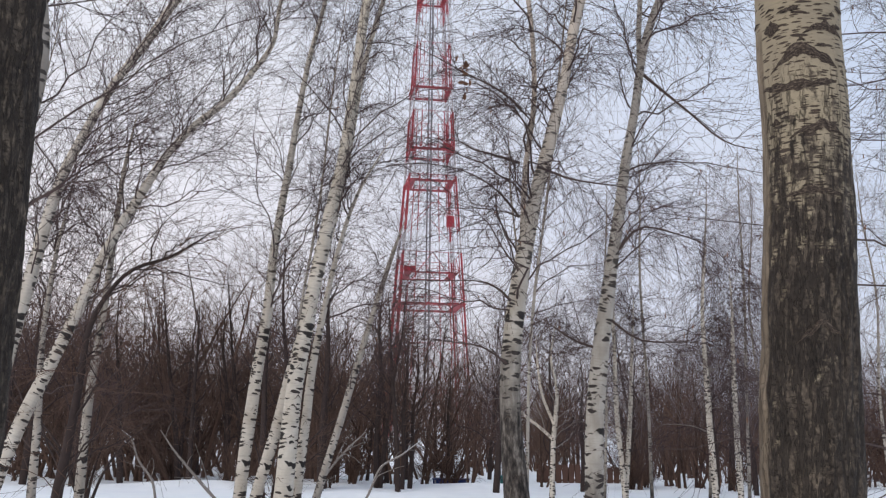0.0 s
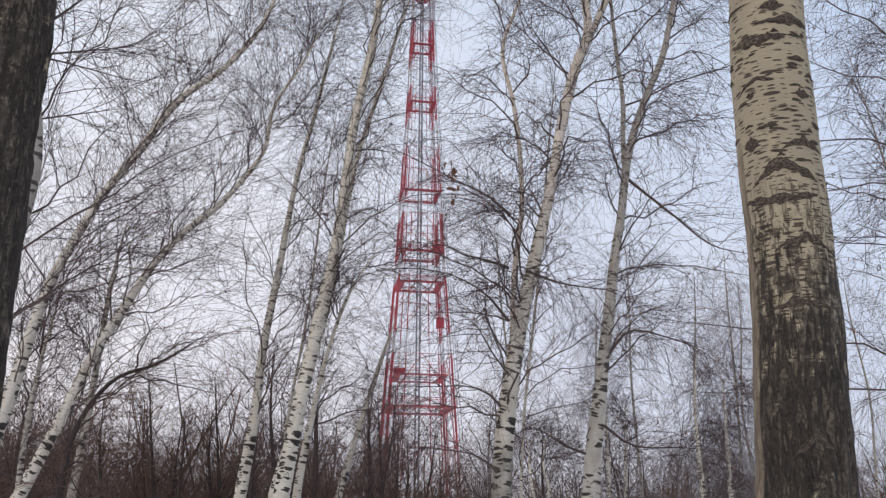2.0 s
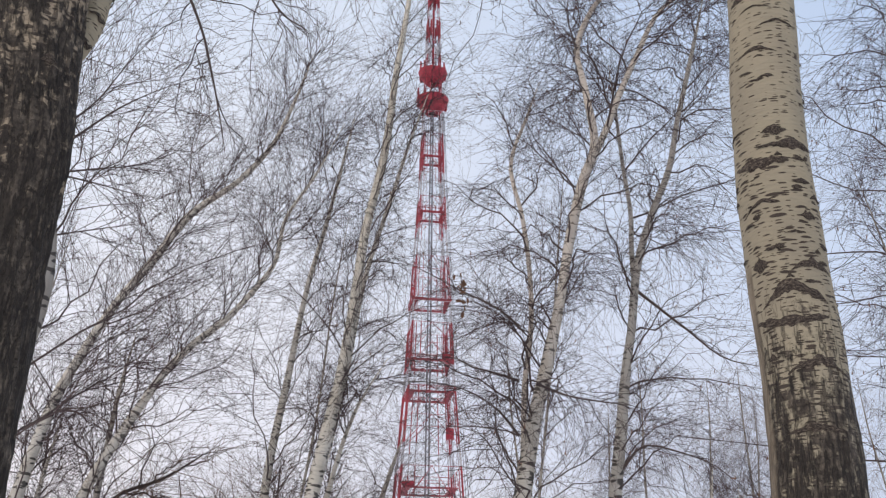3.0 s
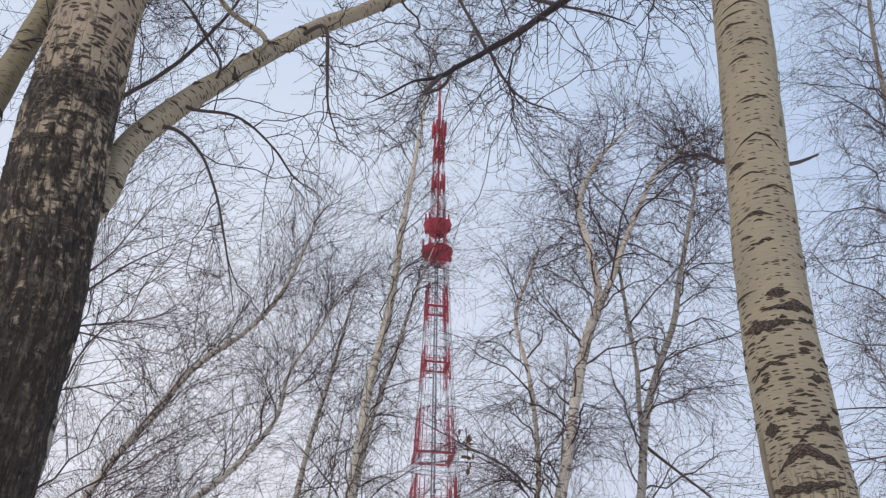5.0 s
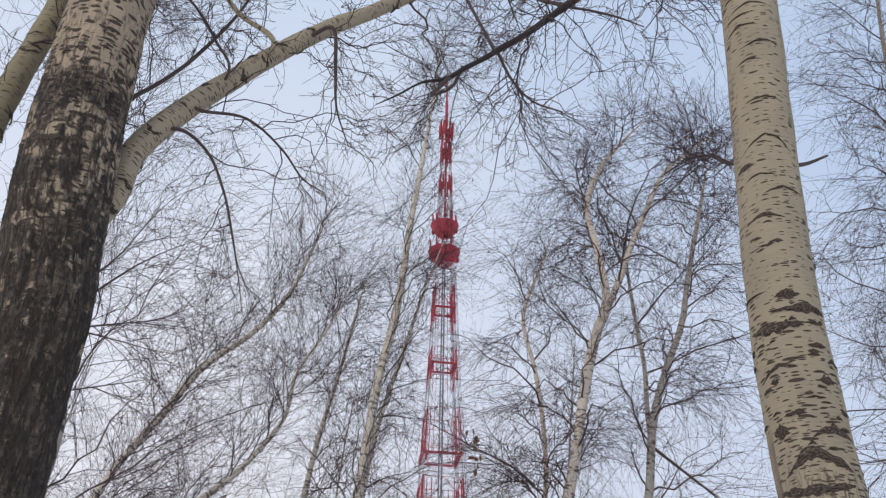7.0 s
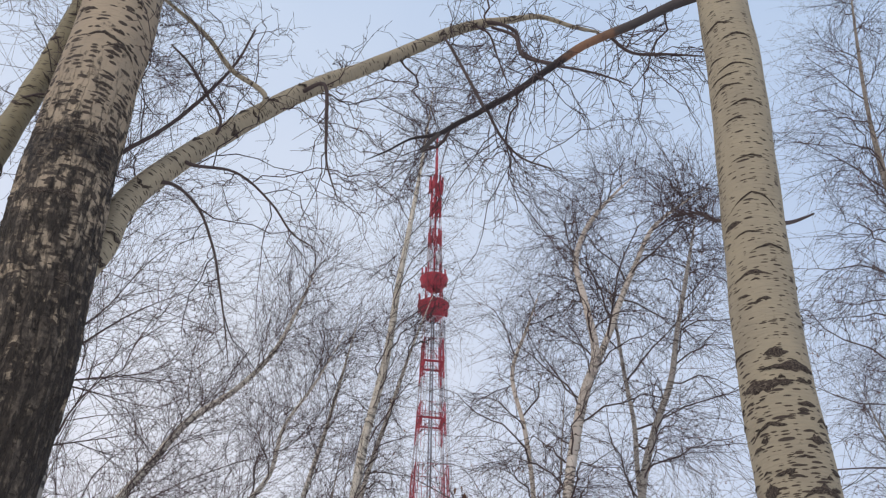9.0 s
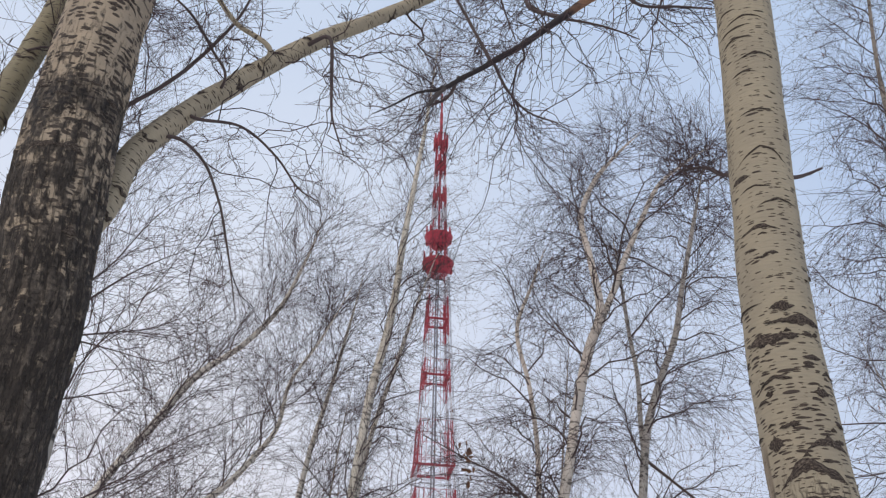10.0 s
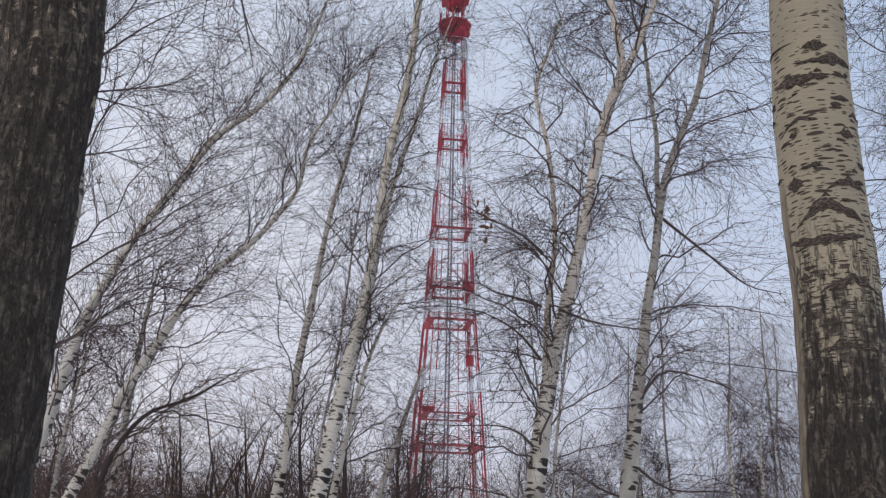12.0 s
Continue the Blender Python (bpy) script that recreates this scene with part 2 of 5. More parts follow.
ASPEN_OLD = aspen_bark("old_aspen_bark", 2.5, 4.9, (0.40, 0.302, 0.20), (0.295, 0.226, 0.155), gain=0.66, ring=3.48, dots=(30, 30, 62))
ASPEN_LIMB = aspen_bark("aspen_limb_bark", -9.0, -8.0, (0.39, 0.315, 0.21), (0.29, 0.24, 0.168), -0.03)
ASPEN_YOUNG = aspen_bark("young_aspen_bark", -9.0, -8.0, (0.27, 0.22, 0.13), (0.20, 0.165, 0.10), 0.0)
LIMB = stem_bark("birch_limb_bark", (0.034, 0.024, 0.024), (0.125, 0.090, 0.080))
TWIG = stem_bark("twig_bark", (0.034, 0.022, 0.024), (0.100, 0.064, 0.060))
DARKWOOD = stem_bark("dark_wood_bark", (0.018, 0.013, 0.012), (0.060, 0.041, 0.036))
BRUSH = stem_bark("brush_bark", (0.050, 0.029, 0.021), (0.150, 0.090, 0.066))
DEAD, dn, dl, db = material("dead_branch_bark", 0.85)
dv, _ = bark_vector(dn, dl, (6, 6, 3.2))
dw, _ = bark_vector(dn, dl, (30, 30, 24))
d_along = dn.new("ShaderNodeMath")
d_along.operation = "MULTIPLY_ADD"
dl.new(mix(dn, dl, 0.5, tex(dn, dl, dv, 1.0, 3), tex(dn, dl, dw, 1.0, 4)), d_along.inputs[0])
d_along.inputs[1].default_value = 0.5
dl.new(height_of(dn, dl), d_along.inputs[2])
dl.new(ramp(dn, dl, d_along.outputs[0], (0.62, (0.075, 0.062, 0.058)), (0.70, (0.19, 0.105, 0.065)), (0.86, (0.23, 0.12, 0.07)), (0.97, (0.035, 0.027, 0.026))), db.inputs["Base Color"])
bump(dn, dl, db, tex(dn, dl, dw, 1.5, 4), 0.8, 0.006)
PALE = stem_bark("pale_dead_wood", (0.11, 0.09, 0.075), (0.32, 0.28, 0.25))
SCAR, sn, sl, sb = material("scar_bark", 0.95)
sv, _ = bark_vector(sn, sl, (95, 60, 70))
sl.new(ramp(sn, sl, tex(sn, sl, sv, 1.0, 5, 0.7), (0.34, (0.016, 0.012, 0.010)), (0.52, (0.075, 0.055, 0.042)), (0.68, (0.22, 0.17, 0.125))), sb.inputs["Base Color"])
bump(sn, sl, sb, tex(sn, sl, sv, 1.0, 5, 0.7), 0.9, 0.006)
LEAF = stem_bark("dry_leaf", (0.06, 0.030, 0.020), (0.22, 0.10, 0.05), 0.7)


def snow_material():
    m, n, l, b = material("snow", 0.6)
    c = n.new("ShaderNodeTexCoord")
    f = tex(n, l, c.outputs["Object"], 1.2, 6)
    l.new(ramp(n, l, f, (0.3, (0.87, 0.87, 0.88)), (0.7, (0.95, 0.94, 0.93))), b.inputs["Base Color"])
    b.inputs["Subsurface Weight"].default_value = 0.0
    bump(n, l, b, tex(n, l, c.outputs["Object"], 9, 6, 0.7), 0.5, 0.04)
    return m


def paint(name, a, c, rough=0.55):
    m, n, l, b = material(name, rough)
    co = n.new("ShaderNodeTexCoord")
    l.new(ramp(n, l, tex(n, l, co.outputs["Object"], 0.5, 5), (0.35, a), (0.65, c)), b.inputs["Base Color"])
    return m


SNOW = snow_material()
RED = paint("red_tower_paint", (0.28, 0.027, 0.040), (0.38, 0.048, 0.062))
WHITE = paint("white_tower_paint", (0.36, 0.33, 0.35), (0.52, 0.48, 0.49))
STEEL = paint("grey_steel", (0.16, 0.15, 0.17), (0.25, 0.24, 0.26))
BLUE = paint("blue_paint", (0.008, 0.018, 0.085), (0.014, 0.03, 0.12))
TEAL = paint("teal_paint", (0.02, 0.10, 0.10), (0.03, 0.14, 0.13))
RUST = paint("weathered_red_boards", (0.075, 0.042, 0.032), (0.13, 0.072, 0.055), 0.9)


# ---- mesh helpers ----
def link_mesh(name, verts, quads, mat, parent=None, bark=None, smooth=True, label="", tris=None):
    me = bpy.data.meshes.new(name)
    verts = np.asarray(verts, dtype=np.float32).reshape(-1, 3)
    quads = np.asarray(quads, dtype=np.int32)
    sides = quads.shape[1]
    me.vertices.add(len(verts))
    me.vertices.foreach_set("co", verts.ravel())
    me.loops.add(quads.size)
    me.loops.foreach_set("vertex_index", quads.ravel())
    me.polygons.add(len(quads))
    me.polygons.foreach_set("loop_start", np.arange(0, quads.size, sides, dtype=np.int32))
    if bark is not None:
        at = me.attributes.new("bark", "FLOAT_VECTOR", "POINT")
        at.data.foreach_set("vector", np.asarray(bark, dtype=np.float32).ravel())
    me.update(calc_edges=True)
    me.polygons.foreach_set("use_smooth", np.full(len(quads), smooth, dtype=bool))
    me.materials.append(mat)
    ob = new(name, me)
    if parent is not None:
        ob.parent = parent
    if label:
        ob["label"] = label
    return ob


def tubes(P, R, sides, lump=0.0, rng=None, along=0.0):
    """Tapered tubes round the lines P (n, k, 3) with radii R (n, k)."""
    P, R = np.asarray(P, float), np.asarray(R, float)
    n, k, _ = P.shape
    T = np.gradient(P, axis=1)
    T /= np.linalg.norm(T, axis=2, keepdims=True) + 1e-12
    ref = np.where(np.abs(T[:, :1, 2:3]) > 0.8, np.array([[[0.0, 1.0, 0.0]]]), np.array([[[0.0, 0.0, 1.0]]]))
    U = np.cross(T, np.broadcast_to(ref, T.shape))
    U /= np.linalg.norm(U, axis=2, keepdims=True) + 1e-12
    V = np.cross(T, U)
    a = np.arange(sides) * 2 * np.pi / sides
    ring = U[:, :, None] * np.cos(a)[:, None] + V[:, :, None] * np.sin(a)[:, None]
    rr = R[:, :, None].repeat(sides, 2)
    if lump and rng is not None:
        wave = np.zeros_like(rr)
        s = np.arange(k)[None, :, None] * 1.0
        for f in range(1, 5):
            ph = rng.uniform(0, 6.28, (n, 1, 1))
            wave += np.sin(a[None, None] * f + ph + s * rng.uniform(-0.12, 0.12)) / f + 0.6 * np.sin(s * rng.uniform(0.15, 0.9) + ph * 2 + a[None, None] * f) / f
        rr = rr * (1 + lump * wave)
    verts = P[:, :, None] + ring * rr[..., None]
    i = np.arange(n)[:, None, None] * k * sides + np.arange(k - 1)[None, :, None] * sides
    j = np.arange(sides)[None, None]
    j2 = (j + 1) % sides
    quads = np.stack([i + j, i + j2, i + sides + j2, i + sides + j], -1).reshape(-1, 4)
    step = np.linalg.norm(np.diff(P, axis=1), axis=2)
    length = np.concatenate([np.zeros((n, 1)), np.cumsum(step, 1)], 1) + along
    big = np.maximum(R, 0.01)
    bark = np.stack([np.cos(a) * big[:, :, None], np.sin(a) * big[:, :, None], np.broadcast_to(length[:, :, None], rr.shape)], -1)
    return verts.reshape(-1, 3), quads, bark.reshape(-1, 3)


def spline(rows, step):
    """A smooth line through guide points (x, y, z, radius), about one point a step."""
    g = np.array(rows, float)
    d = np.concatenate([[0], np.cumsum(np.linalg.norm(np.diff(g[:, :3], axis=0), axis=1))])
    m = np.gradient(g, d, axis=0)
    k = max(4, int(d[-1] / step))
    s = np.linspace(0, d[-1], k)
    i = np.clip(np.searchsorted(d, s, side="right") - 1, 0, len(g) - 2)
    h = (d[i + 1] - d[i])[:, None]
    u = ((s - d[i]) / (d[i + 1] - d[i]))[:, None]
    out = (2 * u**3 - 3 * u**2 + 1) * g[i] + (u**3 - 2 * u**2 + u) * h * m[i] + (-2 * u**3 + 3 * u**2) * g[i + 1] + (u**3 - u**2) * h * m[i + 1]
    return out[:, :3], np.maximum(out[:, 3], 0.0012)


def sprout(rng, P, R, per, lo, hi, length, angle, droop, k, thick, taper=0.25, rise=0.0, shrink=0.6, wiggle=0.06, aim=None):
    """Shoots from the lines P (n, k0, 3): per on each, between lo and hi of its length. Returns lines and radii."""
    n, k0, _ = P.shape
    u = (lo + (hi - lo) * ((np.arange(per)[None] + rng.uniform(0, 1, (n, per))) / per)).ravel()
    who = np.repeat(np.arange(n), per)
    s = np.clip(u * (k0 - 1), 0, k0 - 1.001)
    i = s.astype(int)
    f = (s - i)[:, None]
    p0 = P[who, i] * (1 - f) + P[who, i + 1] * f
    r0 = R[who, i] * (1 - f[:, 0]) + R[who, i + 1] * f[:, 0]
    t = P[who, i + 1] - P[who, i]
    t /= np.linalg.norm(t, axis=1, keepdims=True) + 1e-12
    q = rng.normal(size=(len(u), 3))
    if aim is not None:
        q += aim
    q -= (q * t).sum(1, keepdims=True) * t
    q /= np.linalg.norm(q, axis=1, keepdims=True) + 1e-12
    a = np.radians(rng.uniform(*angle, len(u)))[:, None]
    d = t * np.cos(a) + q * np.sin(a)
    d[:, 2] += rise
    d /= np.linalg.norm(d, axis=1, keepdims=True)
    L = rng.uniform(*length, len(u)) * (1 - shrink * (u - lo) / max(hi - lo, 1e-6))
    w = np.linspace(0, 1, k)
    bend = rng.normal(0, 0.22, (len(u), 3))
    pts = p0[:, None] + d[:, None] * (L[:, None] * w)[..., None] + bend[:, None] * (L[:, None] * w**2)[..., None]
    pts[:, :, 2] -= droop * L[:, None] * w**2
    jit = rng.normal(0, wiggle, pts.shape) * (L[:, None] / k)[..., None]
    jit[:, 0] = 0
    pts += np.cumsum(jit, 1) * 0.8
    base = np.minimum(r0 * 0.75, thick * (0.55 + 0.45 * L / max(length)))
    rad = base[:, None] * (1 - (1 - taper) * w[None])
    return pts, np.maximum(rad, 0.0009)


def merge(parts):
    vs, qs, bs, o = [], [], [], 0
    for v, q, b in parts:
        vs.append(v), qs.append(q + o), bs.append(b)
        o += len(v)
    return np.concatenate(vs), np.concatenate(qs), np.concatenate(bs)


def empty(name, at, label, category, group=""):
    ob = new(name)
    ob.location = at
    ob.empty_display_size = 0.2
    return tagged(ob, label, category, group)


def hang(ob, thing):
    """Makes ob a part of thing, keeping its place."""
    ob.parent = thing
    ob.matrix_parent_inverse = Matrix.Translation(thing.location).inverted()
    return ob


def tube_part(name, rows, sides, mat, thing, step=0.12, lump=0.0, rng=None, label="", along=0.0):
    p, r = spline(rows, step)
    v, q, b = tubes(p[None], r[None], sides, lump, rng, along)
    return hang(link_mesh(name, v, q, mat, None, b, True, label), thing), p[None], r[None]


def resample(P, R, k):
    s = np.linspace(0, P.shape[1] - 1.001, k)
    i = s.astype(int)
    f = (s - i)[None, :, None]
    return P[:, i] * (1 - f) + P[:, i + 1] * f, R[:, i] * (1 - f[..., 0]) + R[:, i + 1] * f[..., 0]


def clothe(thing, rng, lines, twig_mat, second, third, len2, len3, droop, thick2=0.0042, thick3=0.0026, rise=0.12, fourth=0, k3=3, k2=6, crook=0.32, catkins=0):
    """Fine wood on limbs: one mesh of twigs."""
    out = []
    for P, R in lines:
        s, sr = sprout(rng, P, R, second, 0.12, 1.0, len2, (30, 65), droop, k2, thick2, 0.4, rise, 0.45, crook)
        out.append(tubes(s, sr, 3))
        t, tr = sprout(rng, s, sr, third, 0.10, 1.0, len3, (25, 60), droop * 1.2, k3, thick3, 0.5, 0.05, 0.4, crook)
        out.append(tubes(t, tr, 3))
        if fourth:
            w, wr = sprout(rng, t, tr, fourth, 0.2, 1.0, (len3[0] * 0.3, len3[1] * 0.35), (30, 80), -0.1, 3, thick3 * 0.9, 0.7, 0.0, 0.3, 0.3)
            out.append(tubes(w, wr, 3))
    if catkins:
        tips = np.concatenate([o[0].reshape(-1, 3)[::3] for o in out[1::2]])
        tips = tips[rng.integers(0, len(tips), catkins)]
        drop = np.stack([tips, tips + rng.normal(0, 0.006, tips.shape) - np.array((0, 0, 0.02)), tips + rng.normal(0, 0.01, tips.shape) - np.array((0, 0, 0.03))], 1)
        v, q, b = tubes(drop, np.broadcast_to(np.array((0.002, 0.0055, 0.0015)), (catkins, 3)), 4)
        hang(link_mesh("foliage", v, q, LEAF, None, b, True, "small brown hanging catkins and last leaves"), thing)["kind"] = "stuff"
    v, q, b = merge(out)
    ob = hang(link_mesh("crown", v, q, twig_mat, None, b), thing)
    ob["kind"] = "stuff"
    return ob


def scar_on(thing, c, tan, rad, mid_a, width, tall, arch, proud=0.004):
    """A dark crescent scar across a stem: a low lens whose ends hang back by arch."""
    ref = np.array((0.0, 1.0, 0.0)) if abs(tan[2]) > 0.8 else np.array((0.0, 0.0, 1.0))
    side = np.cross(tan, ref)
    side /= np.linalg.norm(side)
    upv = np.cross(tan, side)
    nu, nv = 11, 5
    vs, bk = [], []
    key = c[0] * 7.1 + c[2] * 13.7 + mid_a
    for i in range(nu):
        u = i / (nu - 1) * 2 - 1
        th = mid_a + u * width / (2 * rad)
        lens = max(0.05, 1 - abs(u) ** 1.5)
        top = max(0.05, lens * (0.7 + 1.1 * noise.noise((u * 2.3, key, 1.5))))
        low = max(0.05, lens * (0.7 + 1.3 * noise.noise((u * 3.1, key, 6.5))))
        for j in range(nv):
            w = j / (nv - 1) * 2 - 1
            out = rad * 1.03 + proud * lens * (1 - w * w) + 0.001
            skew = arch * (abs(u) ** 1.2 + 0.5 * noise.noise((u * 1.7, key, 3.0)))
            vs.append(c + (side * math.cos(th) + upv * math.sin(th)) * out + tan * (w * tall / 2 * (top if w > 0 else low) - skew))
            bk.append((u * 0.05, w * 0.02, c[0] + c[2]))
    qs = [(i * nv + j, (i + 1) * nv + j, (i + 1) * nv + j + 1, i * nv + j + 1) for i in range(nu - 1) for j in range(nv - 1)]
    link_mesh("branch_scar", vs, qs, SCAR, thing, bk)


def mark_trunk(thing, P, R, rng, count, lo, hi):
    """Black chevrons up a birch trunk, on all sides, closer together low down."""
    n = P.shape[1]
    for i in range(count):
        u = lo + (hi - lo) * ((i + rng.uniform()) / count) ** 1.15
        w = min(n - 2, int(u * n))
        tan = P[0, w + 1] - P[0, w]
        tan /= np.linalg.norm(tan)
        r = R[0, w]
        scar_on(thing, P[0, w], tan, r, rng.uniform(0, 2 * math.pi), r * rng.uniform(0.4, 1.6), r * rng.uniform(0.08, 0.34), r * rng.uniform(0.1, 0.9))


def birch(seed, rows, label, bark=BIRCH, forks=(), limbs=(), n_limbs=16, start=0.3, reach=(1.0, 2.4), droop=0.25, second=13, third=8, group="birches", sides=14, angle=(32, 62), category="birch tree", limb_mat=LIMB, twig_mat=TWIG, name="birch_tree", len2=(0.35, 1.1), len3=(0.14, 0.55), thick=0.0125, rise=0.15, aim=None, fourth=0, fat=1.0, marks=0, catkins=0, crook=0.26):
    """A bare birch: trunk along guide points, forks and limbs with guides of their own, more limbs at random, and twigs."""
    rng = np.random.default_rng(seed)
    rows = rows[:-1] + [(*rows[-1][:3], 0.003)]
    forks = [g[:-1] + [(*g[-1][:3], 0.003)] for g in forks]
    thing = empty(name, rows[0][:3], label, category, group)
    trunk, P, R = tube_part("trunk", rows, sides, bark, thing, 0.10, 0.035, rng)
    if marks:
        mark_trunk(trunk, P, R, rng, int(marks * 1.2), 0.02, 0.88)
    stems = [(P, R)]
    for g in forks:
        _, p, r = tube_part("fork", g, max(8, sides - 4), bark, thing, 0.10, 0.03, rng, along=5.0)
        stems.append((p, r))
    lines = []
    for g in limbs:
        g = [(x, y, z, w * (0.68 - 0.40 * i / (len(g) - 1))) for i, (x, y, z, w) in enumerate(g)]
        _, p, r = tube_part("branch", g, 6, limb_mat, thing, 0.12, 0.05, rng)
        lines.append(resample(p, r, 10))
    for j, (p, r) in enumerate(stems):
        lo = start if j == 0 else 0.1
        cnt = n_limbs if j == 0 else max(4, n_limbs // 3)
        a, ar = sprout(rng, p, r, cnt, lo, 0.98, reach, angle, droop, 10, thick, 0.16, rise, 0.6, 0.30, aim)
        for x in range(cnt):
            v, q, b = tubes(a[x:x + 1], ar[x:x + 1], 5)
            hang(link_mesh("branch", v, q, limb_mat, None, b), thing)
        lines.append((a, ar))
        top = resample(p[:, int(p.shape[1] * 0.7):], r[:, int(p.shape[1] * 0.7):], 8)
        lines.append(top)
    clothe(thing, rng, lines, twig_mat, second, third, len2, len3, droop, 0.0048 * fat, 0.0030 * fat, fourth=fourth, catkins=catkins, crook=crook)
    return thing


# ---- ground: one sheet of trodden snow to the horizon ----
def fall(y):
    """Height of the ground, which drops gently beyond the glade."""
    return -0.03 * (min(y, 70.0) - 26.5) if y > 26.5 else 0.0


def snow_ground():
    xs = np.concatenate([[-3000, -900, -300, -120], np.linspace(-60, 60, 161), [120, 300, 900, 3000]])
    ys = np.concatenate([[-3000, -600, -100, -30], np.linspace(-8, 60, 121), [90, 150, 300, 900, 4000]])
    verts = []
    for y in ys:
        for x in xs:
            z = 0.0
            if abs(x) < 61 and -9 < y < 61:
                z = 0.07 * noise.noise((x * 0.5, y * 0.5, 0)) + 0.10 * noise.noise((x * 0.13, y * 0.13, 3))
                if y > 21:
                    z += 0.22 * max(0.0, noise.noise((x * 0.35, y * 0.3, 7)))
            verts.append((x, y, z + fall(y)))
    w = len(xs)
    quads = [(j * w + i, j * w + i + 1, (j + 1) * w + i + 1, (j + 1) * w + i) for j in range(len(ys) - 1) for i in range(w - 1)]
    ob = link_mesh("ground", verts, quads, SNOW)
    return tagged(ob, "snow-covered park ground with soft uneven drifts", "snow", kind="structure")


snow_ground()


# ---- the lattice tower ----
def tower():
    base = (-3.1, 190.0, 0.0)
    thing = empty("lattice_tower", base, "tall red and white lattice steel broadcasting tower with platforms", "tower")
    turn = radians(9)
    prof_z = (0, 14.5, 27, 37.5, 45, 54, 60, 69, 84, 91, 97, 108, 124, 133, 148, 158, 171, 187)
    prof_w = (9.3, 8.2, 7.5, 6.9, 6.25, 5.65, 5.25, 4.85, 4.15, 3.65, 3.4, 2.95, 2.45, 2.1, 1.75, 1.45, 1.2, 1.0)

    def half(z):
        return float(np.interp(z, prof_z, prof_w)) / 1.144

    def corner(i, z, k=1.0):
        a = turn + radians(45 + 90 * i)
        h = half(z) * k * math.sqrt(2)
        return np.array((h * math.cos(a), h * math.sin(a), z))

    def bar(name, a, b, r, mat, sides=4):
        p = np.array([[np.array(a) * (1 - u) + np.array(b) * u for u in (0, 0.5, 1)]])
        v, q, k = tubes(p, np.full((1, 3), r), sides)
        ob = link_mesh(name, v, q, mat, thing, k, False)
        return ob

    def bars(name, pairs, r, mat):
        p = np.array([[np.array(a), (np.array(a) + np.array(b)) / 2, np.array(b)] for a, b in pairs])
        v, q, k = tubes(p, np.full((len(pairs), 3), r), 4)
        return link_mesh(name, v, q, mat, thing, k, False)

    # bands of paint up to the narrow mast
    bands = [(0, 37.7, "r"), (37.7, 42.3, "w"), (42.3, 54.5, "r"), (54.5, 59.5, "w"), (59.5, 69, "r"), (69, 74, "w"), (74, 85, "r"), (85, 92, "w"), (92, 100.5, "r"), (100.5, 107, "w"), (107, 118, "r"), (118, 124.5, "w"), (124.5, 139, "r"), (139, 141.5, "r"), (141.5, 146.5, "w"), (146.5, 153.5, "r"), (153.5, 156.5, "w"), (156.5, 171, "r")]
    for z0, z1, c in bands:
        mat = RED if c == "r" else WHITE
        for i in range(4):
            bar("leg", corner(i, z0), corner(i, z1), 0.21 if z0 < 60 else 0.13 if z0 < 120 else 0.12, mat, 6)
            if 59 < z0 < 124 and c == "r":
                # antenna panels and ladder rails that stand beside the legs
                for k, w in ((0.78, 0.075), (0.90, 0.065)):
                    bar("leg_rail", corner(i, z0, k), corner(i, z1, k), w, mat)
        # lattice: horizontals and thin crossing braces on the four faces
        rows = max(1, round((z1 - z0) / (2.4 * half(z0) ** 0.6)))
        zs = np.linspace(z0, z1, rows + 1)
        flat, cross = [], []
        for a, b in zip(zs[:-1], zs[1:]):
            for i in range(4):
                j = (i + 1) % 4
                flat.append((corner(i, b), corner(j, b)))
                cross += [(corner(i, a), (corner(i, b) + corner(j, b)) / 2), (corner(j, a), (corner(i, b) + corner(j, b)) / 2)]
        for pa, pb in flat:
            bar("horizontal_strut", pa, pb, 0.055 if z0 < 120 else 0.06, mat)
        if z0 < 124:
            # thinner posts between the corners
            for i in range(4):
                for u in (0.22, 0.78):
                    a0 = corner(i, z0) * (1 - u) + corner((i + 1) % 4, z0) * u
                    b0 = corner(i, z1) * (1 - u) + corner((i + 1) % 4, z1) * u
                    bar("post", a0, b0, 0.10 if z0 < 60 else 0.055, mat)
        bars("cross_bracing", cross, 0.06 if z0 < 60 else 0.045, WHITE if c == "w" else RED)["kind"] = "stuff"
    # shaft of the lift and cables in the middle
    for dx, dy in ((-0.5, 0), (0.35, 0.4), (0.3, -0.4)):
        bar("lift_rail", (dx, dy, 0), (dx * 0.6, dy * 0.6, 126), 0.17, STEEL)
    bars("lift_lattice", [((-0.5, 0, z), (0.35, 0.3, z + 1.2)) for z in np.arange(3, 124, 2.4)], 0.07, STEEL)["kind"] = "stuff"

    # feeder ladders up the outside of two legs
    for i in (0, 3):
        for k in (1.10, 1.17):
            for z0, z1 in ((14, 54), (54, 91), (91, 124)):
                bar("feeder_cable", corner(i, z0, k), corner(i, z1, k), 0.055, STEEL)
        bars("feeder_rungs", [(corner(i, z, 1.0), corner(i, z, 1.17)) for z in np.arange(15, 124, 1.8)], 0.035, STEEL)["kind"] = "stuff"

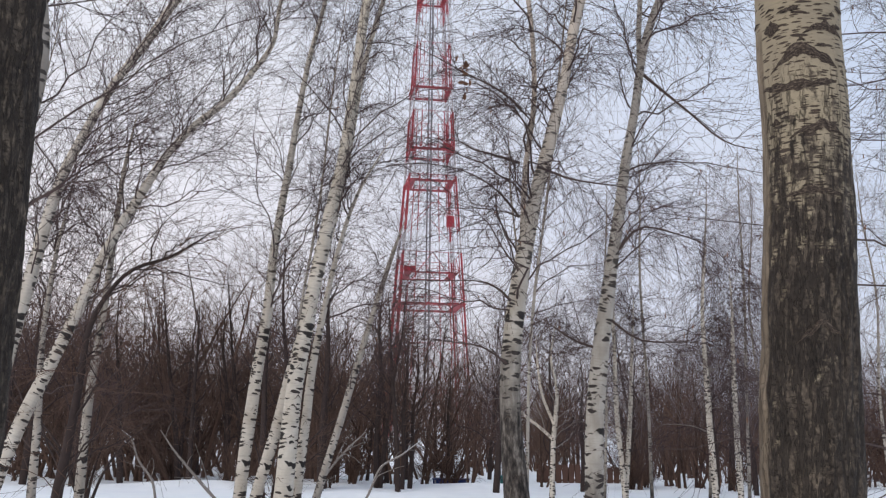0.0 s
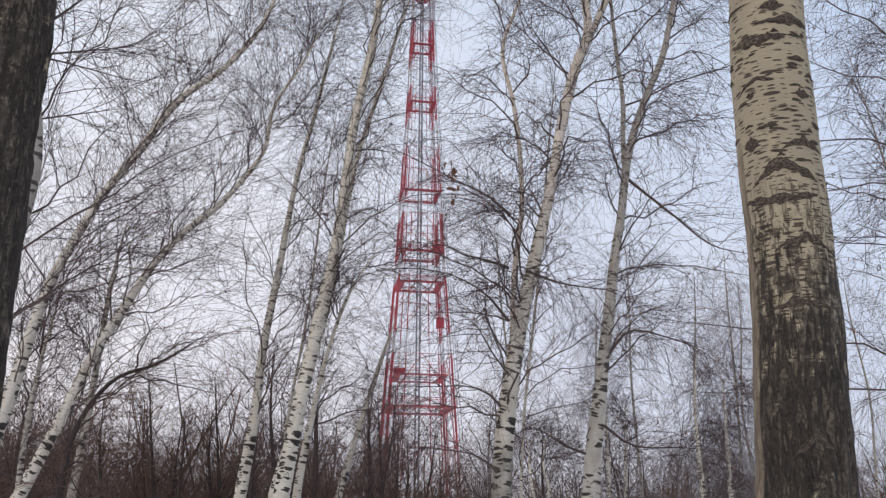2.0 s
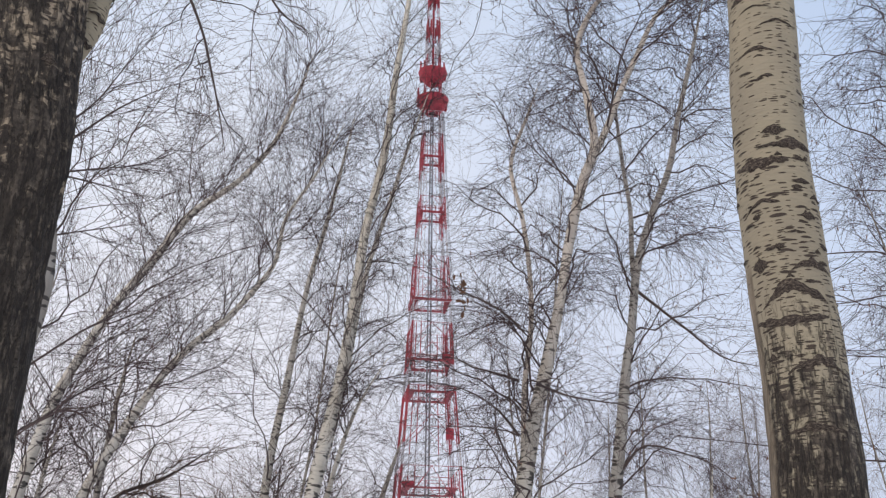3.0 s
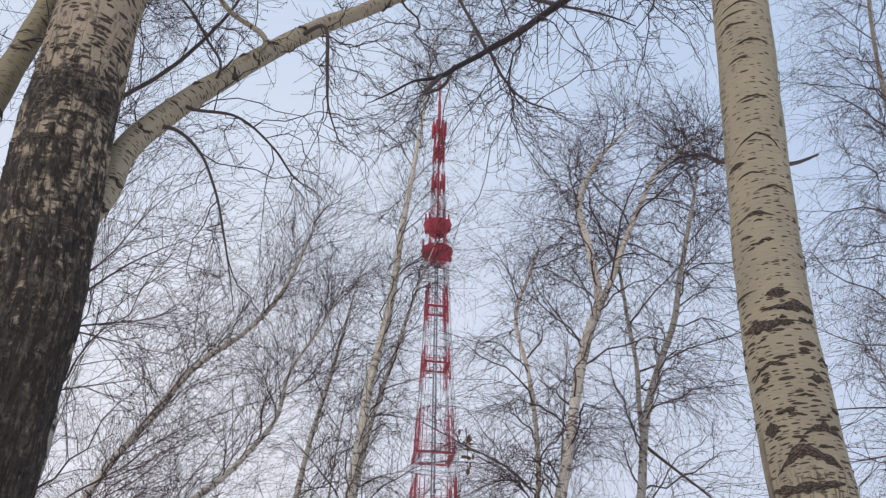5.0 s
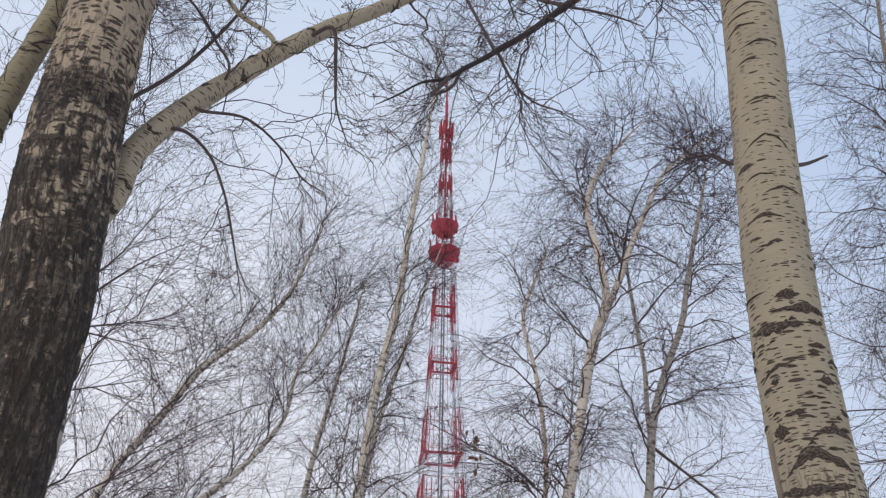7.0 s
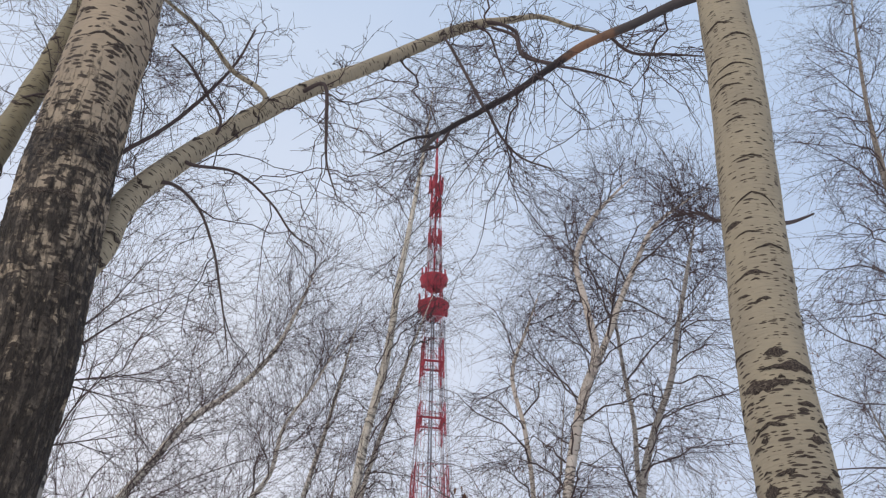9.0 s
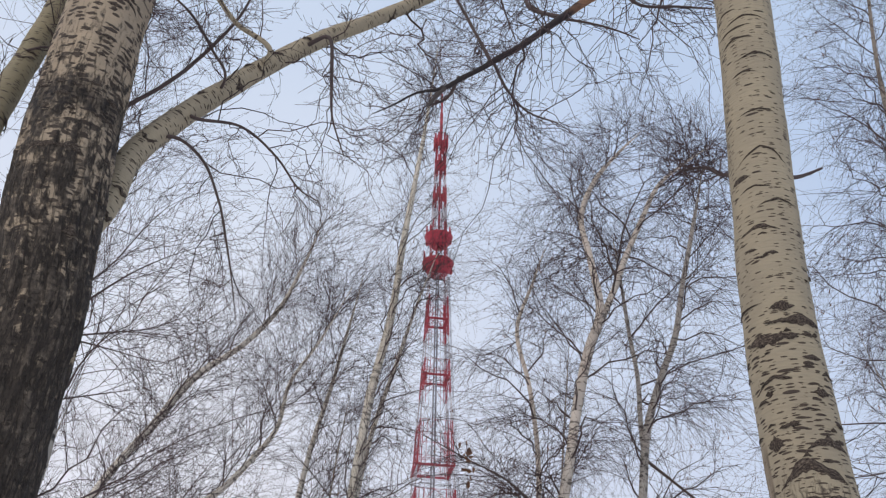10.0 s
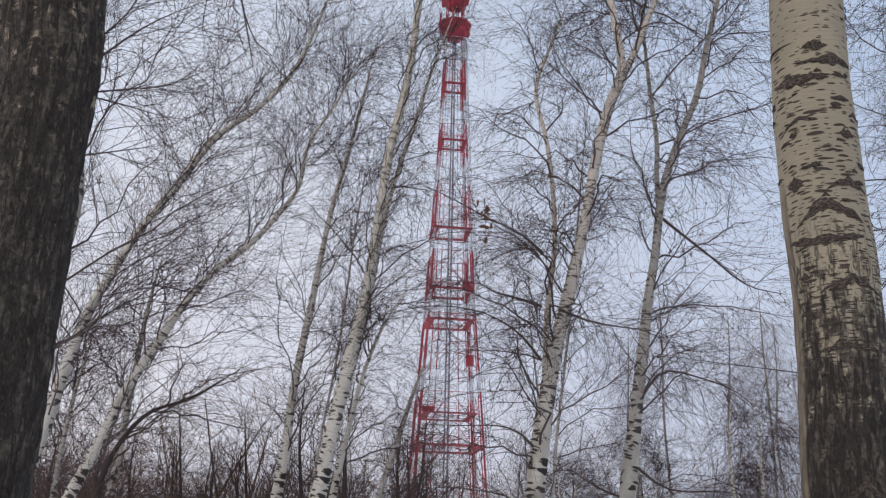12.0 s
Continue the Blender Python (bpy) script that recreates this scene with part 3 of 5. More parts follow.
    def deck(z, k, thick, rail, mat=RED):
        """A gallery round the shaft: a ring of plates with a railing."""
        vs, qs = [], []
        for s, zz in ((k, z), (k, z + thick), (k * 0.72, z + thick), (k * 0.72, z)):
            vs += [corner(i, z, s) * np.array((1, 1, 0)) + np.array((0, 0, zz)) for i in range(4)]
        for a in range(4):
            for i in range(4):
                j = (i + 1) % 4
                qs.append((a * 4 + i, a * 4 + j, ((a + 1) % 4) * 4 + j, ((a + 1) % 4) * 4 + i))
        ring = link_mesh("gallery", vs, qs, mat, thing, None, False)
        if rail:
            pr = []
            for i in range(4):
                a, b = corner(i, z, k), corner((i + 1) % 4, z, k)
                up = np.array((0, 0, thick + rail))
                pr += [(a + up, b + up), (a + up * 0.6, b + up * 0.6)]
                for u in np.linspace(0, 1, 6)[:-1]:
                    q = a * (1 - u) + b * u
                    pr.append((q, q + up))
            bars("railing", pr, 0.045, mat).parent = ring

    for z, k, th, rail in ((26.8, 1.06, 0.55, 1.6), (33.5, 0.9, 0.3, 1.2), (53.4, 0.98, 0.4, 1.1), (60.4, 1.02, 0.45, 0.9), (74.4, 1.08, 0.3, 1.2), (96.5, 1.0, 0.4, 1.2), (111.5, 1.05, 0.55, 1.2)):
        deck(z, k, th * 0.42, rail)
    # store rooms on the galleries
    def hut(z, i, w, h):
        c = corner(i, z, 0.72)
        bm = bmesh.new()
        bmesh.ops.create_cube(bm, size=1.0)
        bmesh.ops.scale(bm, vec=(w, w * 0.8, h), verts=bm.verts)
        bmesh.ops.bevel(bm, geom=bm.edges[:], offset=0.08, segments=1, affect="EDGES")
        bmesh.ops.translate(bm, vec=(c[0], c[1], z + h / 2), verts=bm.verts)
        me = bpy.data.meshes.new("cabin")
        bm.to_mesh(me)
        bm.free()
        me.materials.append(RED)
        ob = new("cabin", me)
        ob.parent = thing
    hut(43.6, 3, 1.7, 2.2)
    hut(33.8, 2, 2.4, 0.9)
    hut(61.0, 3, 1.7, 1.0)
    # two round dish platforms
    def drum(name, z0, z1, r0, r1, r2):
        a = np.arange(16) * 2 * np.pi / 16
        h = z1 - z0
        prof = [(z0, r0 * 0.5), (z0, r0), (z0 + 0.45 * h, r1), (z1 - 0.1 * h, r2), (z1, r2 * 0.6)]
        vs = [(r * math.cos(t), r * math.sin(t), z) for z, r in prof for t in a]
        qs = [(j * 16 + i, j * 16 + (i + 1) % 16, (j + 1) * 16 + (i + 1) % 16, (j + 1) * 16 + i) for j in range(4) for i in range(16)]
        return link_mesh(name, vs, qs, RED, thing, None, False)
    lower = drum("dish_platform", 124.9, 129.2, 1.7, 3.3, 4.1)
    upper = drum("dish_platform", 133.6, 137.2, 1.6, 3.0, 3.7)

    def dish(z, a, reach, r, on):
        """A round dish that looks outwards."""
        out = np.array((math.cos(a), math.sin(a), 0.0))
        side = np.array((-math.sin(a), math.cos(a), 0.0))
        c = out * reach + np.array((0, 0, z))
        vs, qs = [], []
        for d, k in ((-0.7, 0.25), (-0.35, 0.75), (0.0, 1.0), (-0.15, 0.8), (-0.4, 0.1)):
            vs += [c + out * d + (side * math.cos(t) + np.array((0, 0, math.sin(t)))) * r * k for t in np.arange(12) * math.pi / 6]
        for j in range(4):
            qs += [(j * 12 + i, j * 12 + (i + 1) % 12, (j + 1) * 12 + (i + 1) % 12, (j + 1) * 12 + i) for i in range(12)]
        link_mesh("dish", vs, qs, WHITE if int(z * 10) % 4 == 2 else RED, on, None, True)

    for i in range(7):
        dish(127.2 + 0.3 * (i % 2), 0.4 + i * 0.9, 3.7, 0.8, lower)
        dish(135.6 + 0.4 * (i % 3), 0.1 + i * 0.9, 3.3, 0.8, upper)
    bar("mast_core", (0, 0, 138), (0, 0, 171), 0.28, RED, 8)
    for i in range(10):
        a = i * math.pi / 5 + 0.2
        for z, r in ((129.4, 3.6), (137.4, 3.1)):
            if (i * 7 + int(z)) % 3:
                bar("antenna", (r * math.cos(a), r * math.sin(a), z - 1.0), (r * math.cos(a), r * math.sin(a), z + 1.8 + (i % 3) * 0.4), 0.22, RED)
    # panel antennas round the upper mast, then the spire
    for z0, z1, k, mat in ((141, 146, 1.0, WHITE), (147.5, 152.5, 1.0, RED), (158.0, 163.8, 1.0, RED), (166.5, 171.5, 1.45, RED)):
        for i in range(4):
            for u in (0.25, 0.75):
                a = corner(i, z0, k) * (1 - u) + corner((i + 1) % 4, z0, k) * u
                b = a + np.array((0, 0, z1 - z0))
                bar("panel_antenna", a, b, 0.30 if z0 > 165 else 0.23, mat)
    bar("spire", (0, 0, 171), (0, 0, 180), 0.42, RED, 8)
    bar("spire", (0, 0, 180), (0, 0, 187.5), 0.28, RED, 8)
    return thing


tower()

# ---- the two near aspens ----
def skin_of(P, v, sides):
    """Angles and radii of a trunk's skin, ring by ring, for things that lie on it."""
    d = v.reshape(P.shape[1], sides, 3)[:, :, :2] - P[0][:, None, :2]
    return P[0], np.arctan2(d[:, :, 1], d[:, :, 0]), np.hypot(d[:, :, 0], d[:, :, 1])


def scar(thing, skin, z, ang, width, tall, arch):
    """A branch scar on a trunk: a low ragged lens of dark bark whose ends hang down by arch."""
    axis, angles, radii = skin

    def place(th, h, out):
        i = int(np.clip(np.searchsorted(axis[:, 2], h), 0, len(axis) - 1))
        order = np.argsort(angles[i])
        th_n = (th + math.pi) % (2 * math.pi) - math.pi
        r = np.interp(th_n, angles[i][order], radii[i][order], period=2 * math.pi) + out
        return axis[i, 0] + r * math.cos(th), axis[i, 1] + r * math.sin(th), h

    mean = float(radii[int(np.argmin(np.abs(axis[:, 2] - z)))].mean())
    nu, nv = (27, 7) if width > 0.065 else (9, 5)
    vs, bk = [], []
    for a in range(nu):
        u = a / (nu - 1) * 2 - 1
        th = radians(ang) + u * width / (2 * mean)
        lens = max(0.03, 1 - abs(u) ** 1.7)
        top = lens * (0.75 + 0.6 * noise.noise((u * 3.1, z * 31, 0.5))) + 0.20 * noise.noise((u * 11, z * 17, 2))
        low = lens * (0.75 + 0.6 * noise.noise((u * 3.0, z * 23, 7.5))) + 0.24 * noise.noise((u * 10, z * 11, 4))
        top, low = max(top, 0.04), max(low, 0.04)
        for b in range(nv):
            w = b / (nv - 1) * 2 - 1
            out = 0.0012 + (0.0028 + 0.002 * noise.noise((u * 9, w * 4, z * 9))) * (1 - w * w) * lens
            dz = w * tall * 0.5 * (top if w > 0 else low) - arch * (abs(u) ** 1.25 + 0.15 * noise.noise((u * 2.2, z * 19, 9.0)))
            vs.append(place(th, z + dz, out))
            bk.append((u * 0.1, w * 0.05, z + dz))
    qs = [(a * nv + b, (a + 1) * nv + b, (a + 1) * nv + b + 1, a * nv + b + 1) for a in range(nu - 1) for b in range(nv - 1)]
    link_mesh("branch_scar", vs, qs, SCAR, thing, bk)


def fissured(P, R, sides, rng, until, depth):
    """Trunk skin with ridged furrowed bark low down that smooths out above a height."""
    v, q, b = tubes(P, R, sides, 0.018, rng)
    k = P.shape[1]
    v = v.reshape(k, sides, 3)
    axis = P[0][:, None]
    out = v - axis
    ang = np.arange(sides) * 2 * np.pi / sides
    for i in range(k):
        z = P[0, i, 2]
        f = min(1.0, max(0.0, (until - z) / 0.9))
        if f <= 0:
            continue
        for j in range(sides):
            c, s = math.cos(ang[j]), math.sin(ang[j])
            n1 = noise.noise((c * 4.2, s * 4.2, z * 5.5))
            n2 = noise.noise((c * 8.5, s * 8.5, z * 17.0 + 9))
            ridge = 1 - 2 * abs(n1)
            v[i, j] += out[i, j] / R[0, i] * depth * f * (ridge - 0.5 + 0.7 * n2)
    return v.reshape(-1, 3), q, b


def aspen_right():
    rng = np.random.default_rng(5)
    rows = [(0.875, 2.26, -0.15, 0.135), (0.892, 2.25, 1.40, 0.115), (0.905, 2.24, 1.77, 0.111), (0.927, 2.24, 2.20, 0.106), (0.93, 2.24, 2.66, 0.103), (0.92, 2.20, 2.85, 0.098), (0.96, 2.18, 3.44, 0.095), (1.02, 2.15, 4.20, 0.093), (1.03, 2.15, 4.41, 0.091), (1.07, 2.13, 5.01, 0.089)]
    rows += [(1.22, 2.06, 6.3, 0.078), (1.40, 2.0, 8.2, 0.055), (1.52, 1.95, 10.0, 0.03), (1.6, 1.9, 11.5, 0.008)]
    thing = empty("aspen_tree", rows[0][:3], "aspen trunk, pale yellow bark above, dark furrowed bark below", "aspen tree", "near aspens")
    p, r = spline(rows, 0.026)
    P, R = p[None], r[None]
    v, q, b = fissured(P, R, 96, rng, 2.55, 0.0075)
    b[:, 2] = v[:, 2]
    skin = skin_of(P, v, 96)
    trunk = hang(link_mesh("trunk", v, q, ASPEN, None, b), thing)
    for z, a, w, t, arch in ((3.49, -106, 0.17, 0.012, 0.075), (3.19, -128, 0.13, 0.022, 0.02), (3.28, -86, 0.12, 0.012, 0.02), (3.38, -150, 0.07, 0.03, 0.0), (2.92, -104, 0.07, 0.030, 0.004), (2.88, -80, 0.15, 0.036, 0.008), (2.83, -130, 0.16, 0.042, -0.006), (2.73, -132, 0.13, 0.02, 0.03), (2.69, -144, 0.03, 0.022, 0.0), (2.68, -68, 0.05, 0.035, 0.0), (2.60, -117, 0.026, 0.022, 0.0), (2.56, -150, 0.05, 0.05, 0.0), (2.55, -74, 0.12, 0.03, 0.02), (2.49, -108, 0.17, 0.05, 0.05), (2.39, -118, 0.20, 0.035, -0.015), (3.63, -103, 0.11, 0.008, 0.01), (3.80, -125, 0.09, 0.010, 0.012), (3.87, -98, 0.12, 0.010, 0.015), (3.96, -135, 0.12, 0.014, 0.02), (4.05, -112, 0.14, 0.012, 0.02), (4.2, -95, 0.12, 0.012, 0.02), (4.28, -130, 0.12, 0.014, 0.03), (2.29, -92, 0.16, 0.03, 0.035), (2.12, -105, 0.15, 0.03, 0.01), (1.80, -96, 0.12, 0.03, 0.05)):
        scar(trunk, skin, z, a, w, t, arch)
    # small knots and half rings between the great scars
    for i in range(46):
        z = 2.30 + 0.95 * rng.uniform() ** 0.8
        scar(trunk, skin, z, rng.uniform(-190, 10), rng.uniform(0.018, 0.060), rng.uniform(0.007, 0.022), rng.uniform(-0.004, 0.010))
    for i in range(12):
        scar(trunk, skin, rng.uniform(2.9, 5.2), rng.uniform(-190, 10), rng.uniform(0.06, 0.15), rng.uniform(0.006, 0.011), rng.uniform(0.0, 0.02))
    lines = []
    for name, g, mat, sd in (("dead_branch", [(1.03, 2.15, 4.56, 0.0192), (0.90, 2.24, 4.60, 0.0180), (0.72, 2.32, 4.56, 0.0168), (0.62, 2.33, 4.51, 0.0164), (0.52, 2.34, 4.45, 0.0156), (0.43, 2.36, 4.38, 0.0148), (0.34, 2.37, 4.30, 0.0128), (0.25, 2.38, 4.22, 0.0116), (0.16, 2.40, 4.17, 0.0120), (0.10, 2.41, 4.13, 0.0100), (0.03, 2.42, 4.09, 0.0100), (-0.03, 2.43, 4.05, 0.0092), (-0.14, 2.44, 4.03, 0.0046), (-0.22, 2.46, 3.99, 0.0037), (-0.30, 2.47, 3.95, 0.0018)], DEAD, 8), ("branch_stub", [(-0.03, 2.43, 4.05, 0.0095), (-0.07, 2.445, 4.01, 0.0075), (-0.10, 2.46, 3.98, 0.0035)], DEAD, 8), ("branch", [(0.14, 2.43, 4.19, 0.0076), (0.09, 2.48, 4.39, 0.0068), (0.01, 2.53, 4.66, 0.0060), (-0.02, 2.58, 4.79, 0.0049)], LIMB, 6), ("branch", [(0.15, 2.43, 4.19, 0.0076), (0.20, 2.48, 4.10, 0.0054), (0.28, 2.52, 4.02, 0.0043), (0.40, 2.55, 3.99, 0.0032)], LIMB, 6), ("branch", [(0.43, 2.40, 4.41, 0.0090), (0.31, 2.47, 4.54, 0.0081), (0.28, 2.52, 4.73, 0.0085), (0.19, 2.58, 4.86, 0.0062)], LIMB, 6), ("branch", [(0.02, 2.43, 4.11, 0.0064), (-0.02, 2.51, 4.08, 0.0065), (-0.10, 2.58, 4.10, 0.0044)], LIMB, 6), ("branch", [(0.63, 2.35, 4.55, 0.0079), (0.72, 2.38, 4.47, 0.0068), (0.87, 2.38, 4.46, 0.0056), (1.01, 2.38, 4.45, 0.0034)], LIMB, 6), ("branch_stub", [(1.05, 2.20, 3.45, 0.0080), (1.12, 2.25, 3.50, 0.0064), (1.21, 2.28, 3.56, 0.0037)], LIMB, 6), ("branch", [(0.92, 2.25, 3.50, 0.0085), (0.89, 2.32, 3.56, 0.0068), (0.86, 2.38, 3.64, 0.0055), (0.80, 2.45, 3.68, 0.0050)], LIMB, 6)):
        _, a, ar = tube_part(name, g, sd, mat, thing, 0.03, 0.10, rng)
        if name != "branch_stub":
            lines.append(resample(a, ar, 10))
    a, ar = sprout(rng, P, R, 16, 0.46, 0.97, (0.8, 1.8), (40, 75), 0.15, 12, 0.013, 0.2, 0.15, 0.5, 0.25, (0.4, 2.2, 0))
    for x in range(len(a)):
        v, q, b = tubes(a[x:x + 1], ar[x:x + 1], 6)
        hang(link_mesh("branch", v, q, LIMB, None, b), thing)
    lines.append((a, ar))
    a, ar = sprout(rng, *lines[0], 3, 0.1, 0.8, (0.4, 0.8), (35, 85), 0.05, 12, 0.0058, 0.25, 0.1, 0.4, 0.45, (0.2, 0.8, 0))
    for x in range(len(a)):
        v, q, b = tubes(a[x:x + 1], ar[x:x + 1], 5)
        hang(link_mesh("branch", v, q, LIMB, None, b), thing)
    lines.insert(1, (a, ar))
    clothe(thing, rng, lines, TWIG, 12, 5, (0.18, 0.65), (0.05, 0.24), 0.15, 0.0030, 0.0018, k3=4, k2=9, crook=0.5, fourth=2)
    # the broom of fine shoots on the side of the trunk
    bro = resample(*[np.array(w) for w in (lines[-2][0], lines[-2][1])], 10)
    s, sr = sprout(rng, bro[0], bro[1], 26, 0.2, 1.0, (0.08, 0.32), (20, 85), 0.05, 7, 0.0020, 0.4, 0.15, 0.2, 0.5)
    t, tr = sprout(rng, s, sr, 5, 0.2, 1.0, (0.04, 0.15), (25, 70), 0.05, 4, 0.0011, 0.4, 0.0, 0.3, 0.45)
    v, q, b = merge([tubes(s, sr, 3), tubes(t, tr, 3)])
    ob = hang(link_mesh("witch_broom", v, q, TWIG, None, b, True, "dense broom of fine reddish shoots"), thing)
    ob["kind"] = "stuff"
    return thing


def aspen_left():
    rng = np.random.default_rng(8)
    rows = [(-1.10, 2.09, -0.15, 0.143), (-1.11, 2.09, 1.40, 0.124), (-1.11, 2.09, 1.60, 0.127), (-1.11, 2.09, 2.13, 0.127), (-1.11, 2.09, 2.56, 0.123), (-1.10, 2.06, 2.84, 0.127), (-1.13, 2.04, 3.16, 0.134), (-1.15, 2.03, 3.81, 0.128), (-1.16, 2.03, 4.27, 0.128), (-1.19, 2.01, 4.70, 0.127)]
    rows += [(-1.20, 1.98, 5.8, 0.115), (-1.3, 1.95, 7.6, 0.085), (-1.4, 1.9, 9.6, 0.045), (-1.5, 1.9, 11.3, 0.01)]
    thing = empty("aspen_tree", rows[0][:3], "old aspen with dark furrowed bark and a long pale side limb", "aspen tree", "near aspens")
    p, r = spline(rows, 0.026)
    P, R = p[None], r[None]
    v, q, b = fissured(P, R, 104, rng, 4.1, 0.0085)
    b[:, 2] = v[:, 2]
    skin = skin_of(P, v, 104)
    trunk = hang(link_mesh("trunk", v, q, ASPEN_OLD, None, b), thing)
    for z, a, w, t, arch in ((3.98, -75, 0.12, 0.03, 0.03), (4.32, -40, 0.12, 0.04, 0.04), (3.45, -20, 0.07, 0.03, 0.02), (3.95, -45, 0.12, 0.03, 0.04), (4.2, -60, 0.13, 0.02, 0.03), (3.30, -60, 0.08, 0.03, 0.02)):
        scar(trunk, skin, z, a, w, t, arch)
    for i in range(70):
        z = 3.0 + 1.7 * rng.uniform()
        scar(trunk, skin, z, rng.uniform(-190, 30), rng.uniform(0.015, 0.06), rng.uniform(0.010, 0.030), rng.uniform(-0.005, 0.015))
    lines = []
    for name, g, mat, sd in (("limb", [(-1.16, 2.08, 2.98, 0.039), (-1.10, 2.14, 3.12, 0.041), (-1.05, 2.19, 3.31, 0.042), (-1.04, 2.22, 3.49, 0.042), (-0.95, 2.28, 3.72, 0.040), (-0.81, 2.36, 3.97, 0.038), (-0.68, 2.43, 4.18, 0.036), (-0.51, 2.49, 4.38, 0.033), (-0.37, 2.54, 4.52, 0.030), (-0.13, 2.59, 4.74, 0.028), (0.02, 2.62, 4.88, 0.025), (0.15, 2.64, 4.96, 0.022), (0.28, 2.65, 5.00, 0.0155), (0.41, 2.66, 5.04, 0.0117), (0.56, 2.65, 4.96, 0.0090), (0.68, 2.65, 4.92, 0.0064)], ASPEN_LIMB, 24), ("limb", [(-1.41, 1.98, 2.77, 0.045), (-1.44, 2.05, 3.13, 0.045), (-1.47, 2.13, 3.53, 0.044), (-1.49, 2.20, 3.82, 0.044), (-1.51, 2.28, 4.12, 0.044), (-1.52, 2.36, 4.56, 0.046), (-1.55, 2.44, 5.04, 0.045)], ASPEN_YOUNG, 28), ("branch", [(-0.91, 2.26, 3.63, 0.0064), (-0.84, 2.31, 3.59, 0.0051), (-0.78, 2.37, 3.48, 0.0045), (-0.73, 2.41, 3.31, 0.0038), (-0.70, 2.45, 3.18, 0.0025), (-0.68, 2.49, 3.07, 0.0013)], LIMB, 6), ("branch", [(-0.87, 2.27, 3.73, 0.0067), (-0.74, 2.35, 3.77, 0.0049), (-0.61, 2.43, 3.69, 0.0040), (-0.53, 2.49, 3.60, 0.0030), (-0.47, 2.54, 3.59, 0.0020)], LIMB, 6), ("branch", [(-0.48, 2.38, 4.26, 0.0076), (-0.46, 2.44, 4.10, 0.0064), (-0.45, 2.49, 3.95, 0.0042), (-0.40, 2.55, 3.81, 0.0021)], LIMB, 6), ("branch", [(-1.10, 2.17, 3.66, 0.0076), (-0.98, 2.27, 3.92, 0.0067), (-0.90, 2.34, 4.16, 0.0064), (-0.84, 2.40, 4.40, 0.0053), (-0.81, 2.45, 4.66, 0.0040)], LIMB, 8), ("branch", [(-0.81, 2.29, 3.92, 0.0054), (-0.89, 2.32, 4.12, 0.0056), (-1.00, 2.32, 4.31, 0.0052), (-1.09, 2.34, 4.43, 0.0037)], LIMB, 6), ("branch", [(-0.68, 2.34, 4.12, 0.0105), (-0.83, 2.33, 4.28, 0.0097), (-0.96, 2.32, 4.47, 0.0089), (-1.12, 2.29, 4.62, 0.0068), (-1.25, 2.26, 4.73, 0.0046)], ASPEN_LIMB, 8), ("branch", [(0.20, 2.62, 4.94, 0.0095), (0.30, 2.61, 4.86, 0.0090), (0.31, 2.62, 4.76, 0.0082), (0.43, 2.63, 4.68, 0.0072), (0.56, 2.64, 4.66, 0.0055), (0.70, 2.65, 4.62, 0.0040), (0.79, 2.66, 4.58, 0.0024)], LIMB, 8), ("branch", [(0.12, 2.63, 4.93, 0.0060), (0.18, 2.59, 4.82, 0.0052), (0.21, 2.61, 4.71, 0.0042), (0.26, 2.65, 4.55, 0.0024)], LIMB, 6)):
        if name == "branch" and g[0][0] > -1.05:
            near = lines[0][0][0]
            root = near[np.argmin(np.linalg.norm(near - np.array(g[0][:3]), axis=1))]
            if np.linalg.norm(root - np.array(g[0][:3])) > 0.03:
                g = [(*(float(x) for x in root), g[0][3] * 1.25)] + g
        limb, a, ar = tube_part(name, g, sd, mat, thing, 0.02, 0.03 if name == "limb" else 0.08, rng)
        lines.append(resample(a, ar, 40 if not lines else 12))
        if name == "limb":
            for i in range(34):
                u = 0.10 + 0.024 * i + rng.uniform(-0.02, 0.02)
                w = int(u * a.shape[1])
                c, rad = a[0, w], ar[0, w]
                tan = a[0, w + 1] - a[0, w]
                tan /= np.linalg.norm(tan)
                scar_on(limb, c, tan, rad, rng.uniform(0, 6.28), rad * rng.uniform(0.9, 2.3), 0.030, -0.024, 0.003)
    a, ar = sprout(rng, P, R, 24, 0.36, 0.97, (0.9, 2.1), (40, 75), 0.15, 12, 0.014, 0.2, 0.15, 0.5, 0.25, (-1.2, 2.2, 0))
    for x in range(len(a)):
        v, q, b = tubes(a[x:x + 1], ar[x:x + 1], 6)
        hang(link_mesh("branch", v, q, LIMB, None, b), thing)
    lines.append((a, ar))
    for src, cnt, lo in ((lines[0], 4, 0.4), (lines[1], 3, 0.5)):
        a, ar = sprout(rng, *src, cnt, lo, 1.0, (0.4, 1.0), (35, 80), 0.05, 12, 0.0062, 0.25, 0.1, 0.4, 0.45, (0.3, 0.8, 0))
        for x in range(len(a)):
            v, q, b = tubes(a[x:x + 1], ar[x:x + 1], 5)
            hang(link_mesh("branch", v, q, LIMB, None, b), thing)
        lines.append((a, ar))
    clothe(thing, rng, lines, TWIG, 11, 5, (0.15, 0.60), (0.05, 0.22), 0.18, 0.0030, 0.0018, k3=4, k2=9, crook=0.5, fourth=2)
    return thing


aspen_right()
aspen_left()

